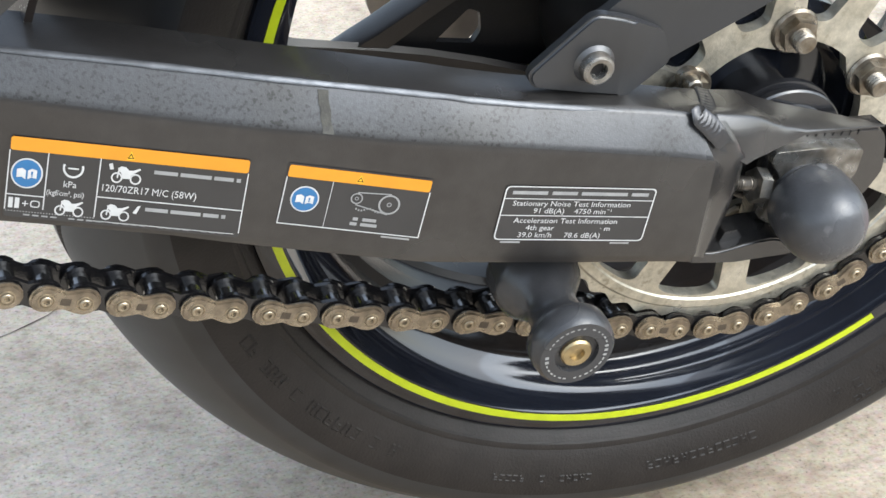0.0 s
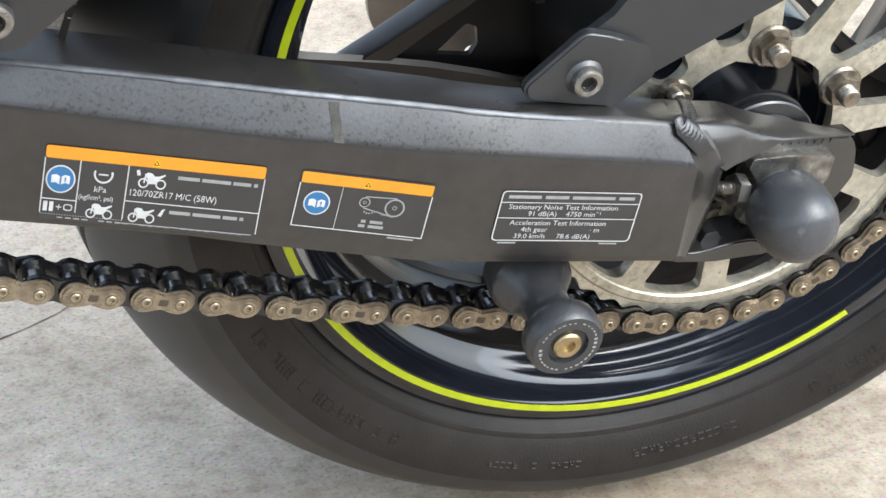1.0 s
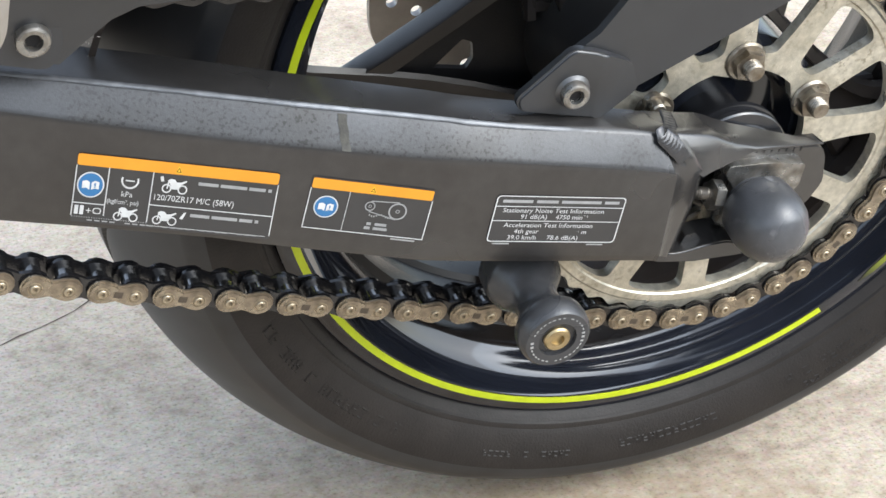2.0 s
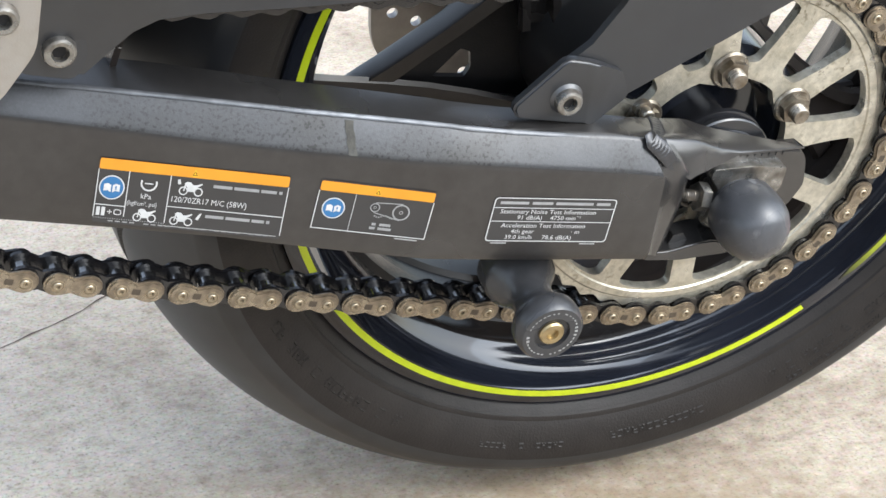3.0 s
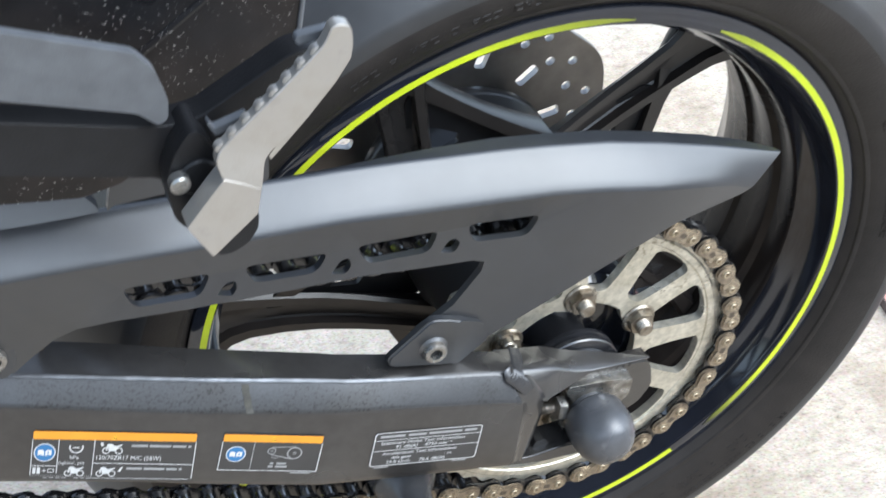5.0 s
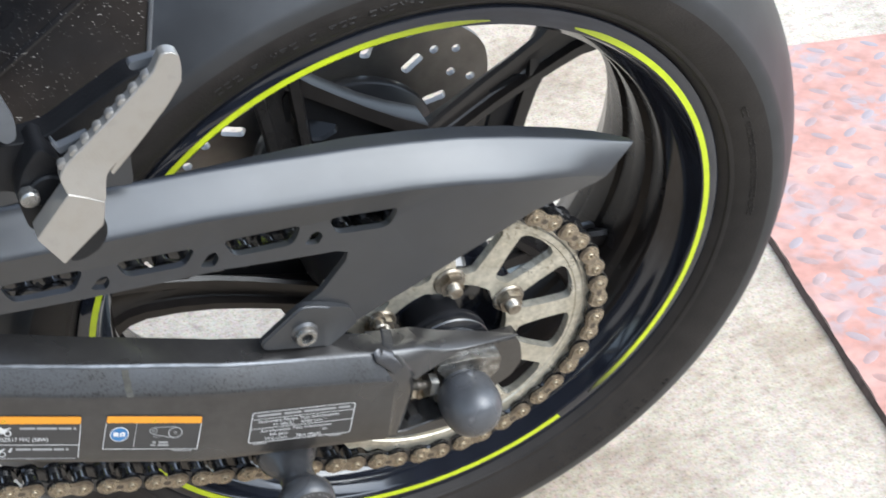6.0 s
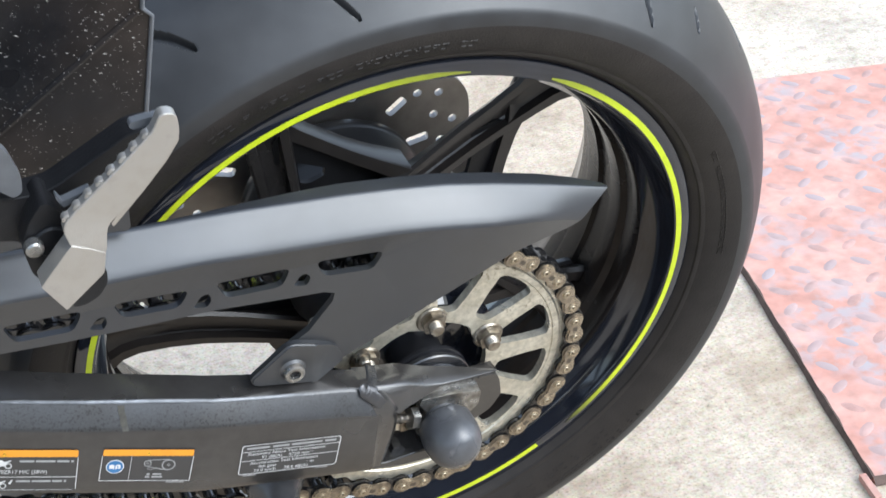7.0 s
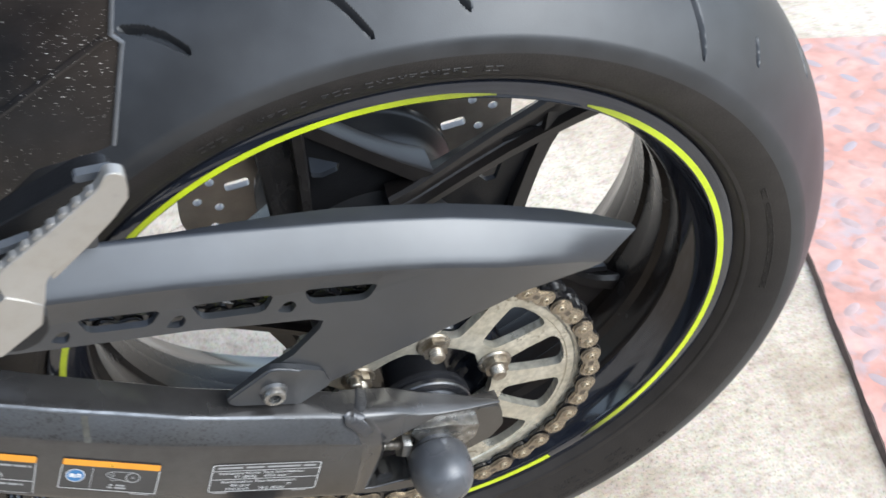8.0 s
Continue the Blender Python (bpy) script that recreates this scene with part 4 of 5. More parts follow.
part("locknut", bm, STEEL, swingarm, smooth=20)
dome = [(0.0, -0.1385), (0.0130, -0.1385), (0.0130, -0.1452), (0.0182, -0.1454), (0.0194, -0.1470), (0.0201, -0.1540), (0.0202, -0.1600), (0.0194, -0.1655), (0.0174, -0.1705), (0.0142, -0.1745), (0.0102, -0.1770), (0.0056, -0.1784), (0.0, -0.1788)]
part("axle_slider", solid([(r * 0.965, y) for r, y in dome], 56, (0.0054, -0.0052)), DUSTY_NYLON, bike, "scuffed black nylon axle crash slider", smooth=60)

# ---- stand bobbin under the arm
spool = part("stand_bobbin", solid([(0.0, -0.1170), (0.0175, -0.1170), (0.0192, -0.1185), (0.0195, -0.1300), (0.0190, -0.1330), (0.0150, -0.1390), (0.0118, -0.1440), (0.0112, -0.1500), (0.0118, -0.1560), (0.0150, -0.1610),
                                    (0.0178, -0.1650), (0.0182, -0.1700), (0.0176, -0.1745), (0.0160, -0.1765), (0.0098, -0.1765), (0.0094, -0.1745), (0.0, -0.1745)], 56, (-0.0935, -0.0720)), NYLON, bike, "black nylon paddock stand bobbin", smooth=35)
bm = solid([(0.0, -0.1740), (0.0066, -0.1740), (0.0068, -0.1760), (0.0060, -0.1770), (0.0034, -0.1770), (0.0031, -0.1750), (0.0, -0.1750)], 28, (-0.0935, -0.0720))
part("cap_screw", bm, BRASS, spool, "gold hex-socket screw")

bm = bmesh.new()
rnd = random.Random(3)
for k in range(34):
    if k % 9 == 8:
        continue
    a, da = radians(360 / 34 * k), radians(rnd.uniform(4.0, 7.5))
    r0, r1 = (0.0124, 0.0140) if k % 17 < 3 else (0.0131, 0.0138)
    bm.faces.new([bm.verts.new((-0.0935 + r * math.cos(b), -0.17665, -0.0720 + r * math.sin(b))) for r, b in ((r0, a), (r1, a), (r1, a + da), (r0, a + da))])
tagged(part("worn_print", bm, GREY_INK, spool, smooth=0), kind="stuff")

# ---- chain guard
GY = -0.1180
EDGE_CREASE = [(0.0612, 0.1506), (0.0450, 0.1540), (0.0268, 0.1560), (-0.0092, 0.1550), (-0.0437, 0.1530), (-0.0765, 0.1495), (-0.1072, 0.1438), (-0.1373, 0.1381), (-0.1667, 0.1326), (-0.1957, 0.1276), (-0.2232, 0.1208), (-0.2769, 0.1076), (-0.3287, 0.0958), (-0.3781, 0.0830), (-0.470, 0.0600)]
LOWER = [(-0.470, 0.0130), (-0.3720, 0.0130), (-0.3439, 0.0140), (-0.3364, 0.0254), (-0.3284, 0.0398), (-0.3194, 0.0490), (-0.3015, 0.0560), (-0.2637, 0.0649), (-0.2108, 0.0776), (-0.1739, 0.0872), (-0.1372, 0.0935), (-0.1066, 0.0995), (-0.0990, 0.0985), (-0.0985, 0.0918), (-0.1073, 0.0670),
         (-0.1220, 0.0480), (-0.1330, 0.0260), (-0.0893, 0.0249), (-0.0768, 0.0421), (-0.0357, 0.0797), (-0.0027, 0.1107), (0.0187, 0.1276), (0.0565, 0.1460)]
SLOTS = [[(-0.3029, 0.0789), (-0.2570, 0.0900), (-0.2589, 0.0739), (-0.2928, 0.0662)], [(-0.2404, 0.0941), (-0.1949, 0.1042), (-0.1979, 0.0902), (-0.2312, 0.0829)],
         [(-0.1803, 0.1086), (-0.1344, 0.1201), (-0.1358, 0.1049), (-0.1699, 0.0967)], [(-0.1192, 0.1246), (-0.0757, 0.1327), (-0.0786, 0.1178), (-0.1107, 0.1124)]]
NOTCHES = [[(-0.2503, 0.0745), (-0.2470, 0.0833), (-0.2424, 0.0848), (-0.2400, 0.0798), (-0.2412, 0.0740)], [(-0.1893, 0.0891), (-0.1862, 0.0990), (-0.1820, 0.1009), (-0.1789, 0.0952), (-0.1806, 0.0895)], [(-0.1288, 0.1050), (-0.1265, 0.1133), (-0.1229, 0.1155), (-0.1187, 0.1117), (-0.1202, 0.1050)]]


def guard_bend(x, z):
    swell = 0.0050 * max(0.0, min(1.0, (z - interp(x, EDGE_CREASE[::-1]) + 0.003) / 0.003)) * interp(x, [(0.020, 1.0), (0.060, 0.1)])
    if x > -0.2:
        return -0.0085 * (1.0 - 0.75 * max(0.0, min(1.0, x / 0.060))) - swell
    return -0.0085 * max(0.0, min(1.0, (z - 0.030) / 0.030)) - swell


guard = part("chain_guard", slab(LOWER + EDGE_CREASE, [fillet(s, 0.005, 3) for s in SLOTS] + [fillet(s, 0.002, 2) for s in NOTCHES], GY, GY + 0.0046, at=guard_bend), GUARD_PLASTIC, bike,
             "matt black plastic chain guard with oblong slots", smooth=25)
CREST = [(0.0800, 0.1690), (0.0560, 0.1710), (0.0308, 0.1725), (-0.0063, 0.1732), (-0.0417, 0.1722), (-0.0746, 0.1685), (-0.1061, 0.1639), (-0.1363, 0.1581), (-0.1659, 0.1527), (-0.1947, 0.1468), (-0.2225, 0.1401), (-0.2765, 0.1275), (-0.3284, 0.1147), (-0.3784, 0.1026), (-0.470, 0.0805)]
rows = []
for (x0, z0), (x1, z1) in zip(EDGE_CREASE, CREST):
    y0 = GY + guard_bend(x0, max(z0, 0.07))
    y1 = -0.1110 if x1 < 0.06 else -0.1095
    deep = interp(x1, [(-0.30, 0.003), (-0.20, 0.004), (-0.12, 0.012), (0.05, 0.0125), (0.08, 0.006)])
    row = []
    for u, v, lift in ((0.0, 0.0, 0.0), (0.06, 0.02, 0.0), (0.15, 0.09, 0.0004), (0.28, 0.23, 0.0008), (0.6, 0.57, 0.0008), (0.95, 0.94, 0.0002), (1.0, 1.0, 0.0)):
        row.append((x0 + (x1 - x0) * u, y0 + (y1 - y0) * v, z0 + (z1 - z0) * u + lift))
    row.append((x1, y1 + 0.0015, z1 + 0.0001))
    row.append((x1 - 0.001, y1 + deep, z1 - 0.0012))
    rows.append(row + [(x, y + 0.0010, z - 0.0024) for x, y, z in reversed(row[1:])] + [(x0, y0 + 0.0028, z0 - 0.0005)])
bm = strip(rows, close=True)
bm.verts.ensure_lookup_table()
bm.faces.new(bm.verts[:18])
bm.faces.new(bm.verts[-18:])
part("guard_top", bm, GUARD_PLASTIC, guard, smooth=35)


def socket_screw(name, x, y, z, r, parent, mat=STEEL, washer=0.0):
    bm = solid([(0.0, y), (r * 0.50, y), (r * 0.54, y - 0.0030), (r * 0.80, y - 0.0033), (r * 0.93, y - 0.0028), (r, y - 0.0014), (r, y + 0.0030), (0.0, y + 0.0030)], 28, (x, z))
    ob = part(name, bm, mat, parent)
    # a black hexagon stands in for the shade inside the socket
    part("socket_shade", hexagon(x, z, r * 0.47, y - 0.0006, y + 0.0004), CAST_BLACK, ob, smooth=0)
    if washer:
        part("flange", solid([(0.0, y + 0.0022), (r, y + 0.0010), (washer, y + 0.0024), (washer * 1.02, y + 0.0032), (washer, y + 0.0042), (0.0, y + 0.0042)], 32, (x, z)), DARK_STEEL, ob)
    return ob


bm = slab(fillet([(-0.1386, 0.0300), (-0.1346, 0.0240), (-0.0911, 0.0240), (-0.0760, 0.0420), (-0.0860, 0.0560), (-0.1060, 0.0600), (-0.1200, 0.0600)], 0.004, 3), [], -0.1318, -0.1270, at=lambda x, z: 0.0040 * max(0.0, min(1.0, (x + 0.104) / 0.024)))
bmesh.ops.bevel(bm, geom=[e for e in bm.edges if len(e.link_faces) == 2 and e.calc_face_angle(0) > 1.2 and max(v.co.y for v in e.verts) < -0.1300], offset=0.0013, segments=3, affect="EDGES")
part("mount_tab", bm, GUARD_PLASTIC, guard, smooth=45)
socket_screw("guard_bolt", -0.1123, -0.1340, 0.0384, 0.0070, guard, washer=0.0086)
socket_screw("guard_bolt", -0.3584, -0.1215, 0.0266, 0.0075, guard, washer=0.0095)
bm = slab(fillet([(-0.3740, 0.0120), (-0.3470, 0.0120), (-0.3445, 0.0270), (-0.3510, 0.0380), (-0.3640, 0.0390), (-0.3740, 0.0360)], 0.006, 4), [], GY - 0.0022, GY)
part("bolt_pad", bm, GUARD_PLASTIC, guard)

bm = slab(fillet([(-0.47, 0.0850), (-0.3794, 0.105), (-0.3547, 0.1106), (-0.3297, 0.1169), (-0.3184, 0.1203), (-0.3255, 0.1242), (-0.3336, 0.1283), (-0.358, 0.1262), (-0.3825, 0.1211), (-0.47, 0.1011)], 0.004, 3), [], -0.1150, -0.1060, at=lambda x, z: 0.7 * (z - interp(x, CREST[::-1]) - 0.004))
bmesh.ops.bevel(bm, geom=[e for e in bm.edges if len(e.link_faces) == 2 and e.calc_face_angle(0) > 1.2 and max(v.co.y for v in e.verts) < -0.1], offset=0.0012, segments=2, affect="EDGES", clamp_overlap=True)
part("guard_shoulder", bm, GUARD_PLASTIC, guard, smooth=45)
part("bracket_bolt", solid([(0.0, -0.1180), (0.0030, -0.1180), (0.0037, -0.1172), (0.0037, -0.1120), (0.0052, -0.1118), (0.0052, -0.1080), (0.0, -0.1080)], 20, (-0.0515, 0.0250)), NUT_STEEL, guard, "small zinc bolt")

# ---- footrest and its carrier
footrest = new("passenger_footrest")
footrest.parent = bike
footrest["label"] = "folded cast aluminium footrest on a black hinge"


DULL_LIP = material("dull_lip_metal", (0.10, 0.105, 0.115), 0.4, 0.3, 90, 0.14, 0.12, 1200)
PEG = [(-0.2838, 0.3020), (-0.2800, 0.3035), (-0.2752, 0.3024), (-0.2722, 0.2955), (-0.2706, 0.2885), (-0.2735, 0.2772), (-0.2812, 0.2580), (-0.2905, 0.2412), (-0.2951, 0.2329), (-0.2929, 0.2177), (-0.2982, 0.2120), (-0.3070, 0.2150), (-0.3131, 0.2244), (-0.3171, 0.2310), (-0.3160, 0.2371), (-0.3068, 0.2530), (-0.2984, 0.2671), (-0.2903, 0.2820), (-0.2848, 0.2923), (-0.2841, 0.2981)]
bm = slab(fillet(PEG, 0.003, 2), [], -0.2185, -0.2125, at=lambda x, z: -0.0030 * max(0.0, min(1.0, (0.236 - z) / 0.016)))
bmesh.ops.bevel(bm, geom=[e for e in bm.edges if len(e.link_faces) == 2 and e.calc_face_angle(0) > 1.2 and max(v.co.y for v in e.verts) < -0.216], offset=0.0020, segments=3, affect="EDGES", clamp_overlap=True)
part("peg_bar", bm, CAST_ALU, footrest, "cast aluminium footrest bar", smooth=45)
RIB = [(-0.2760, 0.2990), (-0.2722, 0.2950), (-0.2698, 0.2863), (-0.2731, 0.2734), (-0.2805, 0.2546), (-0.2883, 0.2373), (-0.2911, 0.2315), (-0.2927, 0.2337), (-0.2837, 0.2560), (-0.2762, 0.2744), (-0.2731, 0.2869)]
part("peg_rib", slab(fillet(RIB, 0.0010, 2), [], -0.2168, -0.2110), CAST_ALU, footrest, smooth=45)
for nm, line in (("end_lip", [(-0.2925, 0.2862), (-0.2926, 0.2892), (-0.2777, 0.2950), (-0.2766, 0.2912), (-0.2900, 0.2850)]), ("rear_lip", [(-0.3205, 0.2425), (-0.3202, 0.2442), (-0.3166, 0.2402), (-0.3042, 0.2486), (-0.3022, 0.2456), (-0.3150, 0.2365)])):
    part(nm, slab(fillet(line, 0.001, 2), [], -0.2080, -0.2035), DULL_LIP, footrest, smooth=45)
start, stop = Vector((-0.3162, 0.2369)), Vector((-0.2871, 0.2881))
along = (stop - start).normalized()
side = Vector((-along.y, along.x))
for k in range(8):
    c = start.lerp(stop, k / 7) - side * 0.0016
    tooth = [c - along * 0.0030 - side * 0.001, c - along * 0.0022 + side * 0.0022, c - along * 0.0008 + side * 0.0030, c + along * 0.0010 + side * 0.0030, c + along * 0.0024 + side * 0.0020, c + along * 0.0030 - side * 0.001]
    bm = slab([tuple(p) for p in tooth], [], -0.2172, -0.2132)
    bmesh.ops.bevel(bm, geom=[e for e in bm.edges if len(e.link_faces) == 2 and e.calc_face_angle(0) > 1.2 and max(v.co.y for v in e.verts) < -0.216], offset=0.0007, segments=2, affect="EDGES", clamp_overlap=True)
    part("tread_tooth", bm, CAST_ALU, footrest, smooth=45)
HINGE = [(-0.3221, 0.1966), (-0.3059, 0.1807), (-0.2916, 0.2054), (-0.2935, 0.2190), (-0.3023, 0.2215), (-0.3120, 0.2235), (-0.3148, 0.2165)]
bm = slab(fillet(HINGE, 0.0012, 2), [], -0.2218, -0.2105)
bmesh.ops.bevel(bm, geom=[e for e in bm.edges if len(e.link_faces) == 2 and e.calc_face_angle(0) > 1.2 and max(v.co.y for v in e.verts) < -0.22], offset=0.0020, segments=3, affect="EDGES", clamp_overlap=True)
part("hinge_block", bm, CAST_ALU, footrest, "cast aluminium hinge block", smooth=30)
part("hinge_cheek", slab(fillet([(-0.3060, 0.1800), (-0.2988, 0.1744), (-0.2930, 0.1761), (-0.2871, 0.1819), (-0.2847, 0.1906), (-0.2865, 0.1985), (-0.2920, 0.2060)], 0.002, 2), [], -0.2130, -0.2060), CAST_BLACK, footrest, smooth=30)
CARRIER = [(-0.4600, 0.2250), (-0.3435, 0.2263), (-0.3297, 0.2278), (-0.3164, 0.2331), (-0.2832, 0.2693), (-0.2709, 0.2728), (-0.2660, 0.2637), (-0.2789, 0.2341), (-0.2981, 0.2118), (-0.3011, 0.1963), (-0.3043, 0.1690), (-0.3136, 0.1751), (-0.3249, 0.1992), (-0.3392, 0.1987), (-0.4600, 0.1960)]
bm = slab(fillet(CARRIER, 0.005, 3), [], -0.1900, -0.1760)
bmesh.ops.bevel(bm, geom=[e for e in bm.edges if len(e.link_faces) == 2 and e.calc_face_angle(0) > 1.2 and max(v.co.y for v in e.verts) < -0.185], offset=0.003, segments=3, affect="EDGES", clamp_overlap=True)
part("carrier_arm", bm, CAST_BLACK, footrest, "black forged footrest carrier", smooth=45)
bm = slab(fillet([(-0.4300, 0.2740), (-0.3540, 0.2660), (-0.3439, 0.2588), (-0.3337, 0.2432), (-0.3315, 0.2333), (-0.3351, 0.2297), (-0.3457, 0.2354), (-0.4300, 0.2400)], 0.003, 3), [], -0.1930, -0.1880)
bmesh.ops.bevel(bm, geom=[e for e in bm.edges if len(e.link_faces) == 2 and e.calc_face_angle(0) > 1.2 and max(v.co.y for v in e.verts) < -0.192], offset=0.0014, segments=3, affect="EDGES", clamp_overlap=True)
part("carrier_bracket", bm, DULL_LIP, footrest, "blue-grey metal bracket", smooth=45)
bm = slab(fillet([(-0.3240, 0.2361), (-0.3152, 0.2306), (-0.3086, 0.2214), (-0.3040, 0.2065), (-0.3065, 0.1952), (-0.3123, 0.1838), (-0.3197, 0.1870), (-0.3290, 0.2051), (-0.3291, 0.2216)], 0.006, 4), [], -0.2030, -0.1820)
bmesh.ops.bevel(bm, geom=[e for e in bm.edges if len(e.link_faces) == 2 and e.calc_face_angle(0) > 1.2 and max(v.co.y for v in e.verts) < -0.2], offset=0.002, segments=3, affect="EDGES", clamp_overlap=True)
part("hinge_lug", bm, CAST_BLACK, footrest, smooth=45)
part("hinge_boss", solid([(0.0, -0.2050), (0.0085, -0.2050), (0.0095, -0.2040), (0.0095, -0.2000), (0.0, -0.2000)], 28, (-0.3151, 0.2112)), CAST_BLACK, footrest, smooth=40)
part("hinge_pin", solid([(0.0, -0.2098), (0.0038, -0.2096), (0.0047, -0.2086), (0.0049, -0.2040), (0.0, -0.2040)], 24, (-0.3245, 0.2095)), STEEL, footrest, "bright round hinge pin head")

# ---- light cast plate ahead of the guard
bm = slab(fillet([(-0.3900, 0.0775), (-0.3835, 0.0750), (-0.3800, 0.0680), (-0.3765, 0.0420), (-0.3870, 0.0140), (-0.4300, 0.0000), (-0.4600, 0.0500), (-0.4500, 0.0760)], 0.006, 3), [], -0.1520, -0.1420)
bmesh.ops.bevel(bm, geom=[e for e in bm.edges if len(e.link_faces) == 2 and e.calc_face_angle(0) > 1.2 and max(v.co.y for v in e.verts) < -0.148], offset=0.002, segments=2, affect="EDGES")
heel = part("heel_plate", bm, CAST_ALU, bike, "cast aluminium rider footrest plate")
socket_screw("plate_bolt", -0.3945, -0.1535, 0.0575, 0.0068, heel, STEEL)

# ---- inner mudguard ahead of the tyre
SPLASHED = material("splashed_black_panel", (0.0085, 0.0085, 0.0095), 0.33, 0.0, 60, 0.25, 0.08, 500, 0.08, second=(0.0210, 0.0160, 0.0135), second_scale=7, shine=0.2)
add_spots(SPLASHED, 800, 0.664, 0.684, (0.62, 0.60, 0.57), 14, 0.42, 0.54, (0.36, 1.0, 1.6))
PANEL = [(-0.470, 0.100), (-0.380, 0.1340), (-0.336, 0.1400), (-0.318, 0.1500), (-0.309, 0.1640), (-0.2850, 0.2120), (-0.2560, 0.2280), (-0.2512, 0.2330), (-0.2624, 0.2990), (-0.2685, 0.3030), (-0.2750, 0.3350), (-0.2900, 0.4100), (-0.4700, 0.4300)]
bm = slab(fillet(PANEL, 0.003, 2), [], -0.1300, -0.1265)
mud = part("inner_mudguard", bm, SPLASHED, bike, "black plastic inner mudguard splashed with pale dirt")
part("panel_lip", tube([(-0.2512, -0.1305, 0.2330), (-0.2568, -0.1305, 0.2660), (-0.2624, -0.1305, 0.2990), (-0.2685, -0.1305, 0.3030), (-0.2750, -0.1305, 0.3350), (-0.2900, -0.1305, 0.4100)], 0.0013, 8), DULL_LIP, mud)
part("panel_ridge", tube([(-0.3700, -0.1292, 0.1830), (-0.3290, -0.1294, 0.2200), (-0.2710, -0.1294, 0.3000)], 0.0024, 8), SPLASHED, mud)
bm = slab(fillet([(-0.3175, 0.1227), (-0.3158, 0.1266), (-0.2881, 0.1359), (-0.2757, 0.1392), (-0.2374, 0.1447), (-0.2445, 0.1678), (-0.3137, 0.1593), (-0.3206, 0.1464)], 0.004, 3), [], -0.1190, -0.1150)
part("lower_bracket", bm, GUARD_PLASTIC, mud)

bm = lathe([(0.3200, -0.0880), (0.3200, 0.0850), (0.3232, 0.0850), (0.3232, -0.0880)], 24, 153.0, 187.0, closed_profile=True)
part("splash_wall", bm, SPLASHED, mud)

# ---- tyre lettering, worn past reading
bm = bmesh.new()
rnd = random.Random(12)


def raised(a0, a1, r0, r1):
    rows = []
    for a in np.linspace(radians(a0), radians(a1), 3):
        ring = []
        for r, out in ((r0, 0.0), (r0 + 0.0004, 0.00048), (r1 - 0.0004, 0.00048), (r1, 0.0)):
            y = -interp(r, [(0.2288, 0.0648), (0.2325, 0.0690), (0.2420, 0.0748), (0.2530, 0.0785), (0.2620, 0.0800), (0.2690, 0.0790)]) - out
            ring.append((r * math.cos(a), y, r * math.sin(a)))
        rows.append(ring)
    strip(rows, bm)


def stroke_mark(a, r0, r1, wide):
    """One worn mark: a few strokes along and across the band."""
    mid, thin = (r0 + r1) / 2, 0.0011
    across = wide * 0.30
    kind = rnd.choice("abcd")
    if kind in "abc":
        raised(a, a + across, r0, r1)
    if kind in "bd":
        raised(a + wide - across, a + wide, r0, r1)
    if kind in "acd":
        raised(a, a + wide, r1 - thin, r1)
    if kind in "ab":
        raised(a + across, a + wide * 0.9, mid - thin / 2, mid + thin / 2)
    if kind in "cd":
        raised(a, a + wide, r0, r0 + thin)


for a0, a1, r0, r1 in ((-140, -112, 0.2465, 0.2530), (-99, -84, 0.2500, 0.2540), (-76, -62, 0.2480, 0.2530), (-50, -30, 0.2460, 0.2520), (96, 138, 0.2450, 0.2510), (15, 40, 0.2470, 0.2510), (-48, -22, 0.2560, 0.2600)):
    wide = math.degrees((r1 - r0) * 0.72 / r0)
    a = a0
    while a < a1:
        if rnd.random() < 0.82:
            stroke_mark(a, r0, r1, wide)
        a += wide * 1.4
tagged(part("sidewall_lettering", bm, SIDEWALL, tyre, smooth=0), kind="stuff")
part("bead_ring", lathe([(0.2330, -0.0690), (0.2340, -0.0708), (0.2356, -0.0716), (0.2370, -0.0718)], 180), SIDEWALL, tyre)

# ---- stickers on the arm
def on_arm(x, z, slope, lift=0.0004):
    run = (interp(x + 0.05, FACE) - interp(x + 0.005, FACE)) / 0.045
    u = Vector((1.0, run + TILT * math.tan(slope), math.tan(slope))).normalized()
    nrm = Vector((run, -1.0, TILT)).normalized()
    v = nrm.cross(u)
    b = Vector((x, face_y(x, z), z)) + nrm * lift
    return Matrix(((u.x, v.x, nrm.x, b.x), (u.y, v.y, nrm.y, b.y), (u.z, v.z, nrm.z, b.z), (0, 0, 0, 1)))


def flat(name, loops, z, mat, parent, thick=0.00012, label=""):
    """Thin shapes, each an outline or an outline with holes, lying on a sticker; v runs down."""
    bm = bmesh.new()
    for loop in loops:
        outer, inner_loops = loop if isinstance(loop, tuple) else (loop, [])
        edges = []
        for pts in [outer, *inner_loops]:
            vs = [bm.verts.new((u, -v, z)) for u, v in pts]
            edges += [bm.edges.new((vs[i], vs[(i + 1) % len(vs)])) for i in range(len(vs))]
        bmesh.ops.triangle_fill(bm, use_beauty=True, use_dissolve=False, edges=edges)
    ob = part(name, bm, mat, parent, label, smooth=0)
    for f in ob.data.polygons:
        if f.normal.z < 0:
            f.flip()
    ob.data.update()
    return ob


def each(name, loops, z, mat, parent):
    for loop in loops:
        flat(name, [loop], z, mat, parent)


def rect(u0, v0, u1, v1):
    return [(u0, v0), (u1, v0), (u1, v1), (u0, v1)]


def ring_shape(cx, cy, r, w, n=24):
    return (circle(cx, cy, r, n), [circle(cx, cy, r - w, n)])


